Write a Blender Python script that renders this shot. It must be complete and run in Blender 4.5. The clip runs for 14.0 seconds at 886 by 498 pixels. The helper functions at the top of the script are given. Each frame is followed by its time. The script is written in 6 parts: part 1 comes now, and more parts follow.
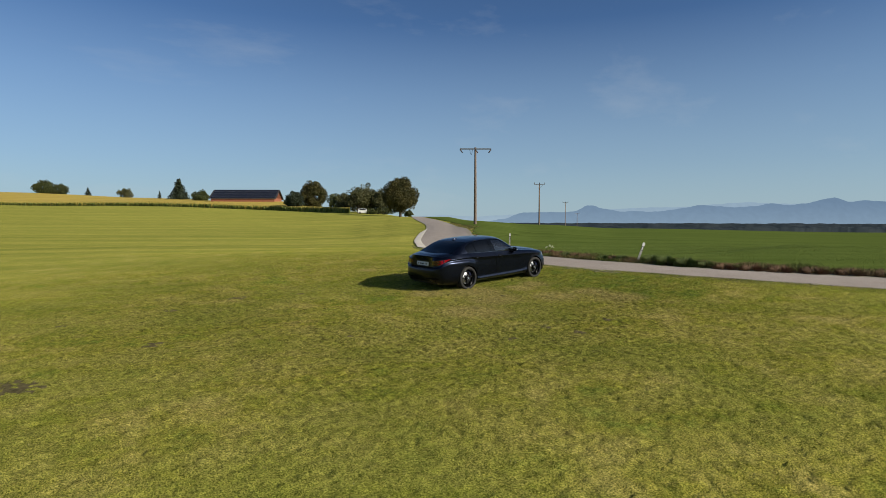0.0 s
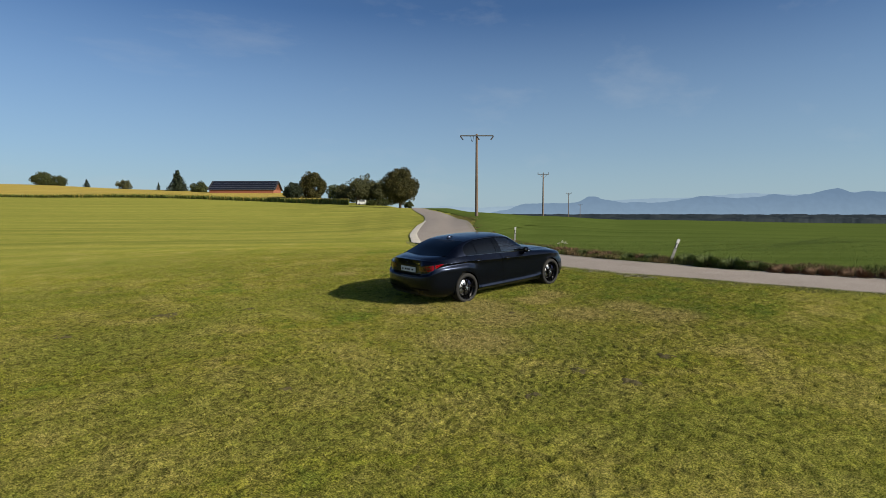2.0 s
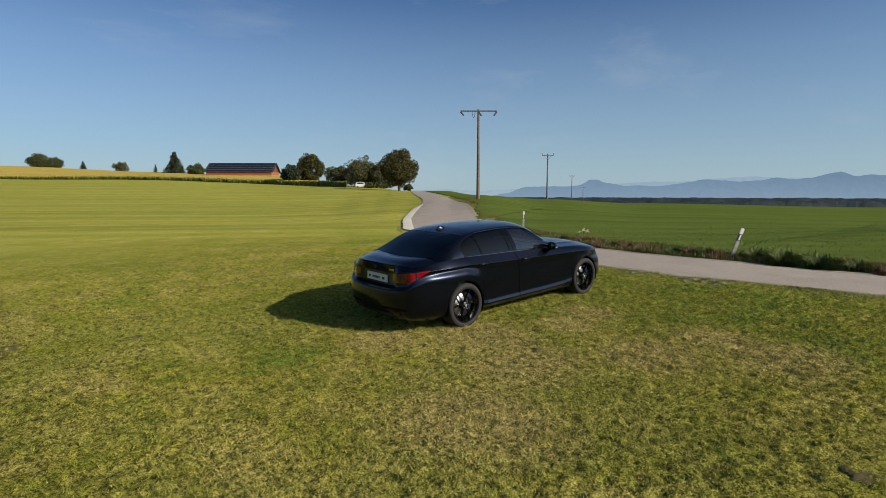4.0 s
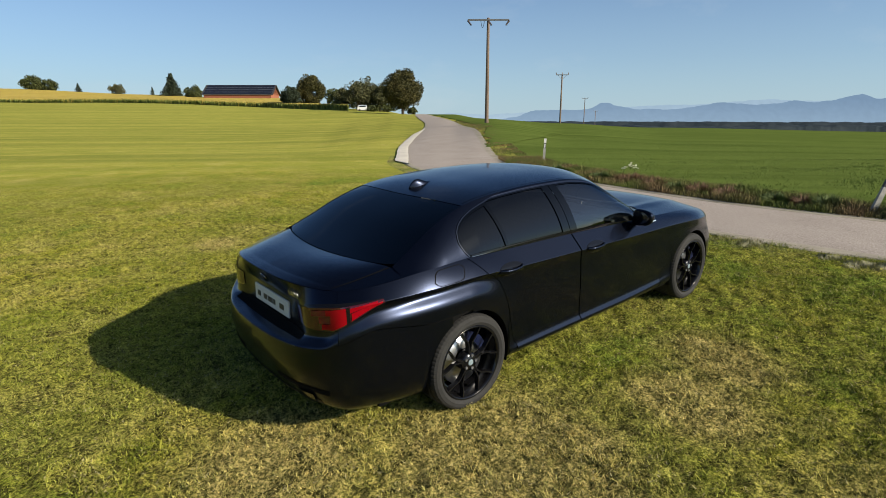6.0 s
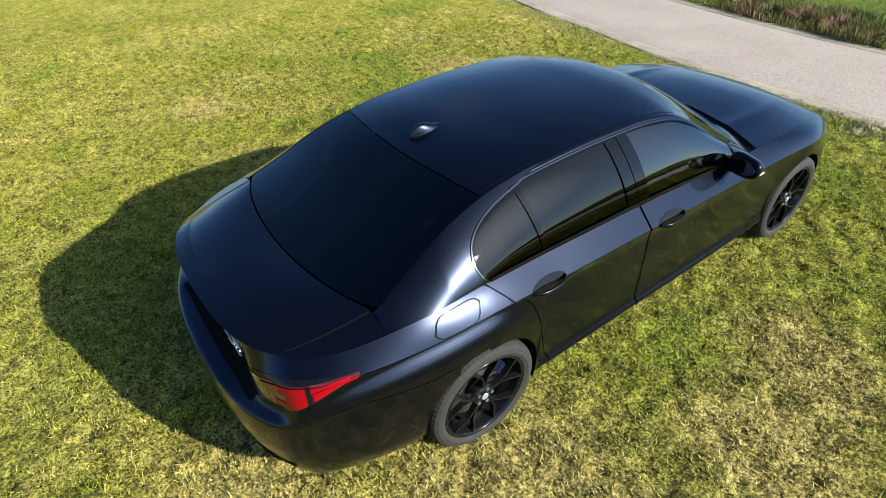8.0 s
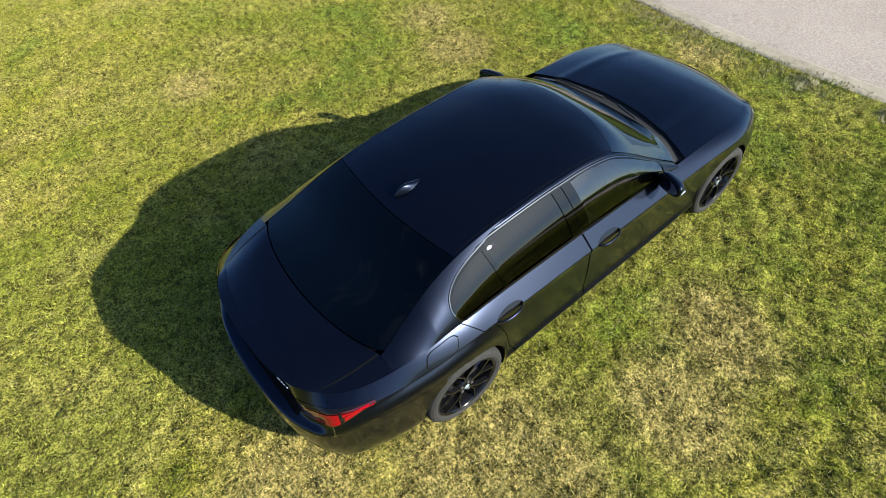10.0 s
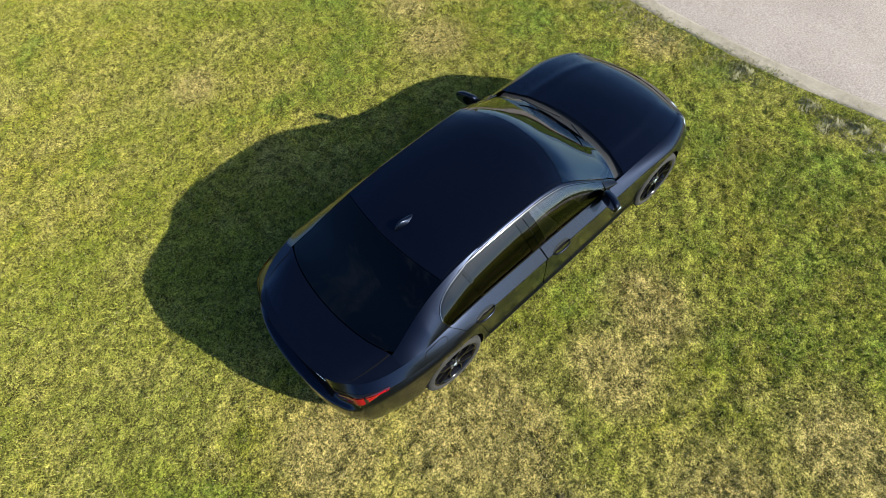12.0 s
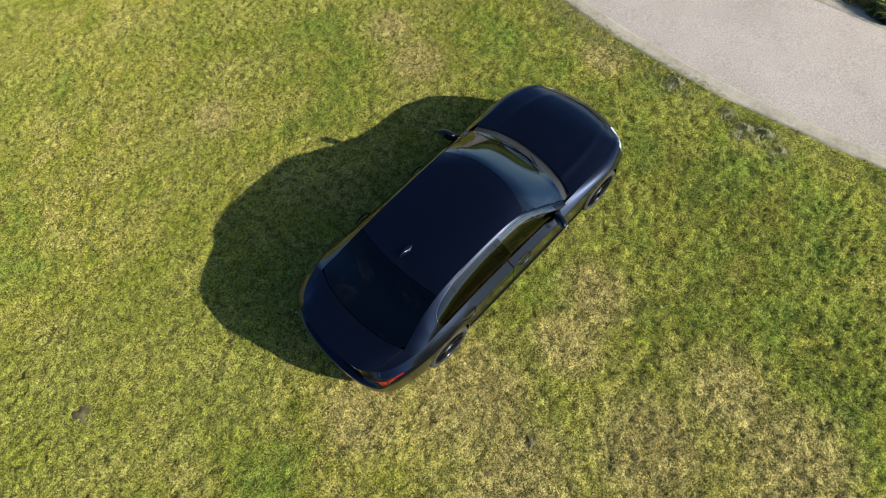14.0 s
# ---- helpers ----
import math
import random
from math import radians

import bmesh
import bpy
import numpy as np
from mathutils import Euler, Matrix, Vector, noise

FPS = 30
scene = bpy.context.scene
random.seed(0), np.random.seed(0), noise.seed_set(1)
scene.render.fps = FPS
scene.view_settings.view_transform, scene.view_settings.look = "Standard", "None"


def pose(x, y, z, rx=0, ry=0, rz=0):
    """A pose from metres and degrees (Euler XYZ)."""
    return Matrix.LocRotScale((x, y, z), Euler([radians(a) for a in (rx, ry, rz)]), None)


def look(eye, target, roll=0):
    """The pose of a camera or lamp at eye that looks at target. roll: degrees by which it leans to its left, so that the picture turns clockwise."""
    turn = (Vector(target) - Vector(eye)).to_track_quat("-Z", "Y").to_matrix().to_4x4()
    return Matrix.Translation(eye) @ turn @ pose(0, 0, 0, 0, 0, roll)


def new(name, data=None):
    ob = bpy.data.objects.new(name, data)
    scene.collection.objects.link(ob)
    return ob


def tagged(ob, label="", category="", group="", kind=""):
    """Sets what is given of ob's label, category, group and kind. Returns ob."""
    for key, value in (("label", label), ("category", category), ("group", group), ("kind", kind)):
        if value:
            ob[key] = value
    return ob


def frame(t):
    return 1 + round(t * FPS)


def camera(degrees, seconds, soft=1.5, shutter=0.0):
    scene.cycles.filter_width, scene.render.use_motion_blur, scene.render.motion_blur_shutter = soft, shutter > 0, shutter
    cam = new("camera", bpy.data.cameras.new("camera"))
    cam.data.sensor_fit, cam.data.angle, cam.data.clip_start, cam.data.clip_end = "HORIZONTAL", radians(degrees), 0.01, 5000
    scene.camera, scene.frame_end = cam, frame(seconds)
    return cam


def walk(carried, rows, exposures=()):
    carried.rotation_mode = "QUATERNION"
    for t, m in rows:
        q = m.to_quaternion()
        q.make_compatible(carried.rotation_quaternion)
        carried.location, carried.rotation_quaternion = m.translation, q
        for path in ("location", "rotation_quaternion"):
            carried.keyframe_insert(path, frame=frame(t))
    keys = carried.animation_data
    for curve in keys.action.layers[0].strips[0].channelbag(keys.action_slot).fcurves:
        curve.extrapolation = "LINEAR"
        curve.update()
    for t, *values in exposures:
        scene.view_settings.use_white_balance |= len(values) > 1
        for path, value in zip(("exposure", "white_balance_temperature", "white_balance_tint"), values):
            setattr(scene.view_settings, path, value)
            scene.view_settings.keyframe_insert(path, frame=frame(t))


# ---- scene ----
cam = camera(76.8, 14.0, soft=0.65)
PATH = [
    (0, (-12.659, -12.529, 1.816), (-11.343, -11.026, 1.723), 0.05),
    (0.5, (-12.065, -11.917, 1.829), (-10.749, -10.414, 1.731), -0.05),
    (1, (-11.400, -11.265, 1.843), (-10.086, -9.760, 1.738), 0.06),
    (1.5, (-10.770, -10.636, 1.850), (-9.458, -9.130, 1.738), -0.04),
    (2, (-10.078, -9.936, 1.869), (-8.767, -8.430, 1.745), -0.04),
    (2.5, (-9.399, -9.248, 1.874), (-8.088, -7.744, 1.738), -0.04),
    (3, (-8.661, -8.473, 1.877), (-7.350, -6.970, 1.723), 0.06),
    (5.3, (-5.063, -4.688, 1.740), (-3.776, -3.184, 1.452), -0.09),
    (5.5, (-4.730, -4.335, 1.747), (-3.449, -2.834, 1.427), -0.08),
    (6, (-3.900, -3.442, 1.799), (-2.639, -1.955, 1.354), 0.05),
    (6.5, (-3.267, -2.787, 1.875), (-2.039, -1.335, 1.256), -0.00),
    (7, (-2.904, -2.418, 2.019), (-1.762, -1.010, 1.175), -0.04),
    (7.5, (-2.827, -2.339, 2.213), (-1.778, -0.970, 1.202), -0.14),
    (8, (-2.832, -2.337, 2.481), (-1.853, -1.012, 1.347), 0.03),
    (10.3, (-2.779, -2.382, 3.897), (-1.963, -1.333, 2.403), -3.07),
    (10.5, (-2.776, -2.384, 4.042), (-1.975, -1.360, 2.522), -3.13),
    (11, (-2.775, -2.419, 4.388), (-2.010, -1.453, 2.814), -3.62),
    (11.5, (-2.800, -2.446, 4.703), (-2.058, -1.523, 3.091), -3.85),
    (12, (-2.815, -2.458, 5.043), (-2.099, -1.578, 3.396), -4.06),
    (12.5, (-2.823, -2.463, 5.376), (-2.128, -1.624, 3.699), -4.39),
    (13, (-2.828, -2.468, 5.805), (-2.160, -1.675, 4.094), -4.89),
    (13.5, (-2.835, -2.514, 6.299), (-2.199, -1.763, 4.558), -5.64),
    (14, (-2.835, -2.579, 6.915), (-2.236, -1.867, 5.145), -6.42),
]
walk(cam, [(t, look(eye, target, roll)) for t, eye, target, roll in PATH],
     [(0, 0.08, 6800, 10), (3, 0.12, 6820, 10), (5.5, 0.25, 6850, 10), (6, 0.42, 6850, 10), (6.5, 0.68, 6720, 10), (7, 1.03, 6480, 9), (7.5, 1.21, 6380, 8), (8, 1.22, 6330, 8),
      (10.5, 1.2, 6300, 8), (12, 1.15, 6300, 8), (14, 1.04, 6300, 8)])

# ---- light ----
SUN_EL, SUN_AZ = radians(26.3), radians(-67.7)
world = bpy.data.worlds.new("sky")
scene.world = world
world.use_nodes = True
wn, wl = world.node_tree.nodes, world.node_tree.links
sky = wn.new("ShaderNodeTexSky")
sky.sky_type, sky.sun_disc = "NISHITA", False
sky.sun_elevation, sky.sun_rotation = SUN_EL, math.atan2(math.cos(SUN_AZ), math.sin(SUN_AZ))
sky.altitude, sky.air_density, sky.dust_density, sky.ozone_density = 700, 1.0, 0.55, 4.0
coord, split, haze, veil = (wn.new("ShaderNode" + q) for q in ("TexCoord", "SeparateXYZ", "ValToRGB", "Mix"))
veil.data_type = "RGBA"
wl.new(coord.outputs["Generated"], split.inputs[0])
wl.new(split.outputs["Z"], haze.inputs[0])
for e, (p, v) in zip((haze.color_ramp.elements[0], haze.color_ramp.elements.new(0.10), haze.color_ramp.elements[-1]), ((0.0, 0.85), (0.10, 0.50), (0.33, 0.0))):
    e.position, e.color = p, (v, v, v, 1)
veil.inputs[7].default_value = (4.15, 5.75, 6.9, 1)
turn_to, away, both = wn.new("ShaderNodeVectorMath"), wn.new("ShaderNodeMapRange"), wn.new("ShaderNodeMath")
turn_to.operation, both.operation = "DOT_PRODUCT", "MULTIPLY"
turn_to.inputs[1].default_value = (math.cos(SUN_AZ), math.sin(SUN_AZ), 0)
away.inputs["From Min"].default_value, away.inputs["From Max"].default_value = 0.25, 0.75
away.inputs["To Min"].default_value, away.inputs["To Max"].default_value = 1.0, 0.0
wl.new(coord.outputs["Generated"], turn_to.inputs[0])
wl.new(turn_to.outputs["Value"], away.inputs["Value"])
wl.new(haze.outputs[0], both.inputs[0])
wl.new(away.outputs[0], both.inputs[1])
wl.new(both.outputs[0], veil.inputs[0])
tint = wn.new("ShaderNodeMix")
tint.data_type, tint.blend_type = "RGBA", "MULTIPLY"
tint.inputs[0].default_value, tint.inputs[7].default_value = 1.0, (0.72, 0.92, 1.13, 1)
deep, high = wn.new("ShaderNodeValToRGB"), wn.new("ShaderNodeMix")
high.data_type, high.blend_type = "RGBA", "MULTIPLY"
high.inputs[0].default_value = 1.0
for e, (p, v) in zip(deep.color_ramp.elements, ((0.22, 1.0), (0.62, 0.72))):
    e.position, e.color = p, (v, v, v, 1)
wl.new(split.outputs["Z"], deep.inputs[0])
wl.new(sky.outputs[0], high.inputs[6])
wl.new(deep.outputs[0], high.inputs[7])
wl.new(high.outputs[2], tint.inputs[6])
wl.new(tint.outputs[2], veil.inputs[6])
# bright hazy air round the sun
glow_dot, glow, hazy = wn.new("ShaderNodeVectorMath"), wn.new("ShaderNodeValToRGB"), wn.new("ShaderNodeMix")
glow_dot.operation, hazy.data_type = "DOT_PRODUCT", "RGBA"
glow_dot.inputs[1].default_value = (math.cos(SUN_EL) * math.cos(SUN_AZ), math.cos(SUN_EL) * math.sin(SUN_AZ), math.sin(SUN_EL))
for e, (p, v) in zip((glow.color_ramp.elements[0], glow.color_ramp.elements.new(0.8), glow.color_ramp.elements.new(0.93), glow.color_ramp.elements[-1]), ((0.55, 0.0), (0.80, 0.09), (0.93, 0.24), (0.998, 1.0))):
    e.position, e.color = p, (v, v, v, 1)
wl.new(coord.outputs["Generated"], glow_dot.inputs[0])
wl.new(glow_dot.outputs["Value"], glow.inputs[0])
wl.new(glow.outputs[0], hazy.inputs[0])
wl.new(veil.outputs[2], hazy.inputs[6])
hazy.inputs[7].default_value = (17.0, 18.5, 20.0, 1)
# a few thin cirrus streaks
stretch, cloud, thin, streak = (wn.new("ShaderNode" + q) for q in ("Mapping", "TexNoise", "ValToRGB", "Mix"))
streak.data_type = "RGBA"
stretch.inputs["Rotation"].default_value, stretch.inputs["Scale"].default_value = (0, 0.3, 0.7), (1.6, 4.5, 9.0)
cloud.inputs["Scale"].default_value, cloud.inputs["Detail"].default_value, cloud.inputs["Roughness"].default_value = 1.1, 7, 0.6
thin.color_ramp.elements[0].position, thin.color_ramp.elements[1].position = 0.56, 0.82
thin.color_ramp.elements[1].color = (0.22, 0.22, 0.22, 1)
wl.new(coord.outputs["Generated"], stretch.inputs[0])
wl.new(stretch.outputs[0], cloud.inputs["Vector"])
wl.new(cloud.outputs["Fac"], thin.inputs[0])
wl.new(thin.outputs[0], streak.inputs[0])
wl.new(hazy.outputs[2], streak.inputs[6])
streak.inputs[7].default_value = (6.2, 6.8, 7.4, 1)
wl.new(streak.outputs[2], wn["Background"].inputs[0])
wn["Background"].inputs[1].default_value = 0.080
sun_data = bpy.data.lights.new("sun", "SUN")
sun_data.energy, sun_data.angle, sun_data.color = 4.7, radians(0.55), (1.0, 0.93, 0.80)
sun = new("sun", sun_data)
sun_dir = Vector((math.cos(SUN_EL) * math.cos(SUN_AZ), math.cos(SUN_EL) * math.sin(SUN_AZ), math.sin(SUN_EL)))
sun.matrix_world = look(sun_dir * 60, (0, 0, 0))


# ---- materials ----
def material(name, base, rough=0.8, metal=0.0, coat=0.0, spec=0.5):
    m = bpy.data.materials.new(name)
    m.use_nodes = True
    b = m.node_tree.nodes["Principled BSDF"]
    b.inputs["Base Color"].default_value = (*base, 1)
    b.inputs["Roughness"].default_value = rough
    b.inputs["Metallic"].default_value = metal
    b.inputs["Specular IOR Level"].default_value = spec
    b.inputs["Coat Weight"].default_value = coat
    b.inputs["Coat Roughness"].default_value = 0.02
    b.inputs["Coat IOR"].default_value = 1.40
    return m


class Nodes:
    """Short calls for the node tree of one material."""
    def __init__(self, m):
        self.n, self.l = m.node_tree.nodes, m.node_tree.links
        self.b = self.n["Principled BSDF"]
        self.co = self.n.new("ShaderNodeTexCoord").outputs["Object"]

    def noise(self, scale, detail=4.0, rough=0.55, co=None):
        t = self.n.new("ShaderNodeTexNoise")
        t.inputs["Scale"].default_value, t.inputs["Detail"].default_value = scale, detail
        t.inputs["Roughness"].default_value = rough
        self.l.new(co or self.co, t.inputs["Vector"])
        return t.outputs["Fac"]

    def stretch(self, sx, sy, sz, turn=0.0):
        t = self.n.new("ShaderNodeMapping")
        t.inputs["Scale"].default_value = (sx, sy, sz)
        t.inputs["Rotation"].default_value = (0, 0, turn)
        self.l.new(self.co, t.inputs["Vector"])
        return t.outputs[0]

    def along(self, length, width, turn):
        """Coordinates for marks drawn out along the direction turn."""
        t = self.n.new("ShaderNodeMapping")
        t.vector_type = "TEXTURE"
        t.inputs["Scale"].default_value = (length, width, 1)
        t.inputs["Rotation"].default_value = (0, 0, turn)
        self.l.new(self.co, t.inputs["Vector"])
        return t.outputs[0]

    def ramp(self, fac, stops):
        r = self.n.new("ShaderNodeValToRGB")
        e = r.color_ramp.elements
        while len(e) < len(stops):
            e.new(0.5)
        for k, (p, c) in zip(e, stops):
            k.position, k.color = p, (*c, 1) if len(c) == 3 else c
        self.l.new(fac, r.inputs[0])
        return r.outputs[0]

    def mix(self, fac, a, b, kind="MIX"):
        t = self.n.new("ShaderNodeMix")
        t.data_type, t.blend_type = "RGBA", kind
        for k, v in ((0, fac), (6, a), (7, b)):
            if hasattr(v, "links"):
                self.l.new(v, t.inputs[k])
            else:
                t.inputs[k].default_value = v if k == 0 else (*v, 1)
        return t.outputs[2]

    def random(self, kind="island"):
        if kind == "island":
            return self.n.new("ShaderNodeNewGeometry").outputs["Random Per Island"]
        return self.n.new("ShaderNodeObjectInfo").outputs["Random"]

    def base(self, c):
        self.l.new(c, self.b.inputs["Base Color"])

    def rough(self, f, lo, hi):
        self.l.new(self.ramp(f, ((0.3, (lo,) * 3), (0.7, (hi,) * 3))), self.b.inputs["Roughness"])

    def bump(self, f, strength, dist):
        t = self.n.new("ShaderNodeBump")
        t.inputs["Strength"].default_value, t.inputs["Distance"].default_value = strength, dist
        self.l.new(f, t.inputs["Height"])
        self.l.new(t.outputs[0], self.b.inputs["Normal"])


def varied(name, dark, light, scale, rough=0.85, bump=0.3, dist=0.01, fine=6.0, stretch=(1, 1, 1), **kw):
    """A surface that varies at two scales, with a little relief."""
    m = material(name, light, rough, **kw)
    k = Nodes(m)
    co = k.stretch(*stretch)
    big = k.noise(scale, 5, 0.6, co)
    small = k.noise(scale * fine, 5, 0.6, co)
    c = k.ramp(big, ((0.3, dark), (0.7, light)))
    k.base(k.mix(0.35, c, k.ramp(small, ((0.3, dark), (0.7, light))), "MIX"))
    k.rough(small, max(0.05, rough - 0.12), min(1, rough + 0.1))
    k.bump(small, bump, dist)
    return m


STRAW, LEAF, DEEP = (0.440, 0.366, 0.112), (0.288, 0.275, 0.040), (0.172, 0.214, 0.024)


# places where the grass stands fresh or has dried: (x, y, radius)
FRESH = ((0.95, 4.6, 0.75), (0.6, 3.8, 0.8), (0.0, 3.3, 0.6), (2.7, 1.3, 0.7), (2.8, 2.4, 0.6), (2.5, -0.6, 1.25), (2.2, -2.2, 1.5), (1.8, -3.8, 1.5), (1.9, -5.1, 1.4), (3.2, -3.4, 1.5),
         (-4.0, -0.3, 0.5), (-4.8, 5.0, 0.8), (0.1, -1.3, 0.35), (3.2, 9.4, 1.2), (3.1, 7.2, 0.7))
DRIED = ((1.9, 3.8, 0.45), (1.65, 2.9, 0.5), (0.4, -1.75, 0.5), (-0.35, -1.9, 0.5), (-1.7, -1.45, 0.9), (-2.75, -0.6, 0.6), (-0.7, -3.4, 0.7), (0.5, -3.7, 0.6), (-1.3, 4.6, 0.4),
         (-2.1, -2.5, 0.8), (0.3, -4.6, 0.7), (-3.6, -3.2, 0.9), (3.75, 0.6, 0.4))


def spots(k, places, wobble):
    """How far a place belongs to one of the spots, with ragged rims."""
    last = None
    flat = k.stretch(1, 1, 0)
    for x, y, r in places:
        d, q, w = k.n.new("ShaderNodeVectorMath"), k.n.new("ShaderNodeMath"), k.n.new("ShaderNodeMath")
        d.operation, q.operation, w.operation = "DISTANCE", "MULTIPLY", "MULTIPLY_ADD"
        d.inputs[1].default_value = (x, y, 0)
        q.inputs[1].default_value = 1 / r
        k.l.new(flat, d.inputs[0])
        k.l.new(d.outputs["Value"], q.inputs[0])
        k.l.new(wobble, w.inputs[0])
        w.inputs[1].default_value = 1.7
        k.l.new(q.outputs[0], w.inputs[2])
        if last is None:
            last = w.outputs[0]
        else:
            low = k.n.new("ShaderNodeMath")
            low.operation = "MINIMUM"
            k.l.new(last, low.inputs[0])
            k.l.new(w.outputs[0], low.inputs[1])
            last = low.outputs[0]
    half = k.n.new("ShaderNodeMath")
    half.operation = "MULTIPLY"
    half.inputs[1].default_value = 0.4
    k.l.new(last, half.inputs[0])
    return k.ramp(half.outputs[0], ((0.55, (0.90, 0.90, 0.90)), (0.82, (0, 0, 0))))


def away_from_car(k, near, far, x=-1.0, y=0.0):
    """0 within near metres of the car, 1 past far metres."""
    d, r = k.n.new("ShaderNodeVectorMath"), k.n.new("ShaderNodeMapRange")
    d.operation = "DISTANCE"
    d.inputs[1].default_value = (x, y, 0.0)
    k.l.new(k.stretch(1, 1, 0), d.inputs[0])
    k.l.new(d.outputs["Value"], r.inputs["Value"])
    r.inputs["From Min"].default_value, r.inputs["From Max"].default_value = near, far
    return r.outputs[0]


def meadow_colour(k, shade=1.0):
    """Patches of straw, yellow-green and fresh green over the mown meadow, with mowing swathes."""
    big = k.noise(0.28, 3, 0.6)
    mid = k.noise(1.3, 6, 0.68)
    swath = k.noise(1.0, 2, 0.5, k.along(8, 0.9, radians(-24)))
    rows = k.noise(1.0, 3, 0.55, k.along(55, 2.6, radians(-34)))
    s = lambda c: tuple(v * shade for v in c)
    a = k.ramp(mid, ((0.29, s(FRESH_GREEN)), (0.45, s(LEAF)), (0.65, s(STRAW))))
    b = k.mix(k.ramp(big, ((0.42, (0, 0, 0)), (0.66, (0.75, 0.75, 0.75)))), a, s(DEEP))
    c = k.mix(k.ramp(swath, ((0.42, (0, 0, 0)), (0.58, (0.45, 0.45, 0.45)))), b, s((0.30, 0.29, 0.065)))
    c = k.mix(spots(k, FRESH, mid), c, k.mix(k.ramp(mid, ((0.35, (1, 1, 1)), (0.65, (0, 0, 0)))), s(LEAF), s(FRESH_GREEN)))
    c = k.mix(spots(k, DRIED, mid), c, s((0.405, 0.328, 0.118)))
    # up the hill the sward is yellower, in long mown rows
    hill = k.mix(1.0, k.mix(0.52, c, s((0.295, 0.292, 0.078))), k.ramp(rows, ((0.36, (0.78, 0.82, 0.74)), (0.64, (1.18, 1.13, 1.05)))), "MULTIPLY")
    return k.mix(away_from_car(k, 7.0, 22.0), c, hill)


FRESH_GREEN = (0.160, 0.228, 0.034)
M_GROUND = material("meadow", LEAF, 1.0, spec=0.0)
k = Nodes(M_GROUND)
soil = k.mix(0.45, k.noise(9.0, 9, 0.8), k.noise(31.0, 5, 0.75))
# soil between tufts, with the blades' shade painted in near the car; fades uphill
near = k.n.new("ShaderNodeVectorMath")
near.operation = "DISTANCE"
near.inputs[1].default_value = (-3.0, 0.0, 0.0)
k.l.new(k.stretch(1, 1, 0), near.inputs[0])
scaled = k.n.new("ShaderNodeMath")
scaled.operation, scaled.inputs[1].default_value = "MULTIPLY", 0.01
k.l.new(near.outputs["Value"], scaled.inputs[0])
near_blade_shade = k.ramp(scaled.outputs[0], ((0.06, (1, 1, 1)), (0.16, (0.12, 0.12, 0.12))))
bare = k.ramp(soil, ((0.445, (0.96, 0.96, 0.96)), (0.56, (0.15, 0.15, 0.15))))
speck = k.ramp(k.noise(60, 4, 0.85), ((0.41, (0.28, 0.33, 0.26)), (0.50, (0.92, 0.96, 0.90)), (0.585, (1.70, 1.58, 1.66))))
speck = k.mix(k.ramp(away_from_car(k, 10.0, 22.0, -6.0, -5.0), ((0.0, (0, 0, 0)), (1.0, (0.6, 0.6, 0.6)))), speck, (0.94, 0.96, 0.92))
k.base(k.mix(1.0, k.mix(k.mix(1.0, bare, near_blade_shade, "MULTIPLY"), meadow_colour(k, 1.22), (0.060, 0.056, 0.018)), speck, "MULTIPLY"))
k.bump(soil, 0.8, 0.03)
M_BLADE = material("mown_grass", LEAF, 0.8, spec=0.12)
k = Nodes(M_BLADE)
tone = k.ramp(k.random(), ((0.0, (0.66, 0.70, 0.63)), (0.6, (0.95, 0.96, 0.93)), (1.0, (1.15, 1.13, 1.15))))
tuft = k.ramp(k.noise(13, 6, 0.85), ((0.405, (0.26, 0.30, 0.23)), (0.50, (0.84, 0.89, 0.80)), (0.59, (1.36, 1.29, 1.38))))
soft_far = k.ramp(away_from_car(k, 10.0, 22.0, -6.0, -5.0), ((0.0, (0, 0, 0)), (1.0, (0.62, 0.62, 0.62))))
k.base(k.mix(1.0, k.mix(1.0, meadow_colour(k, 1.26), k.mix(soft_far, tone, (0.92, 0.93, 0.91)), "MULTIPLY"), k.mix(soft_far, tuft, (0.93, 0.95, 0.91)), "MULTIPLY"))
M_LITTER = material("dry_straw", STRAW, 0.85, spec=0.1)
k = Nodes(M_LITTER)
k.base(k.ramp(k.random(), ((0.0, (0.17, 0.145, 0.06)), (0.6, (0.30, 0.26, 0.115)), (1.0, (0.44, 0.39, 0.21)))))
M_FIELD = material("field_crop", (0.05, 0.13, 0.012), 1.0, spec=0.0)
k = Nodes(M_FIELD)
k.base(k.mix(0.5, k.ramp(k.noise(0.25, 5, 0.6), ((0.3, (0.086, 0.122, 0.027)), (0.7, (0.116, 0.150, 0.037)))),
             k.ramp(k.noise(6, 5, 0.7), ((0.3, (0.074, 0.110, 0.023)), (0.7, (0.128, 0.174, 0.042))))))
drill = k.ramp(k.noise(1.0, 3, 0.6, k.along(40, 1.6, radians(-47))), ((0.38, (0.82, 0.84, 0.80)), (0.62, (1.14, 1.12, 1.10))))
k.base(k.mix(1.0, k.b.inputs["Base Color"].links[0].from_socket, drill, "MULTIPLY"))
k.bump(k.noise(10, 6, 0.7), 0.5, 0.04)
M_CROP = material("crop_blades", (0.05, 0.14, 0.012), 0.8, spec=0.1)
k = Nodes(M_CROP)
k.base(k.ramp(k.random(), ((0.0, (0.110, 0.155, 0.032)), (1.0, (0.190, 0.240, 0.062)))))
M_VERGE = material("verge_grass", (0.12, 0.11, 0.03), 0.8, spec=0.2)
k = Nodes(M_VERGE)
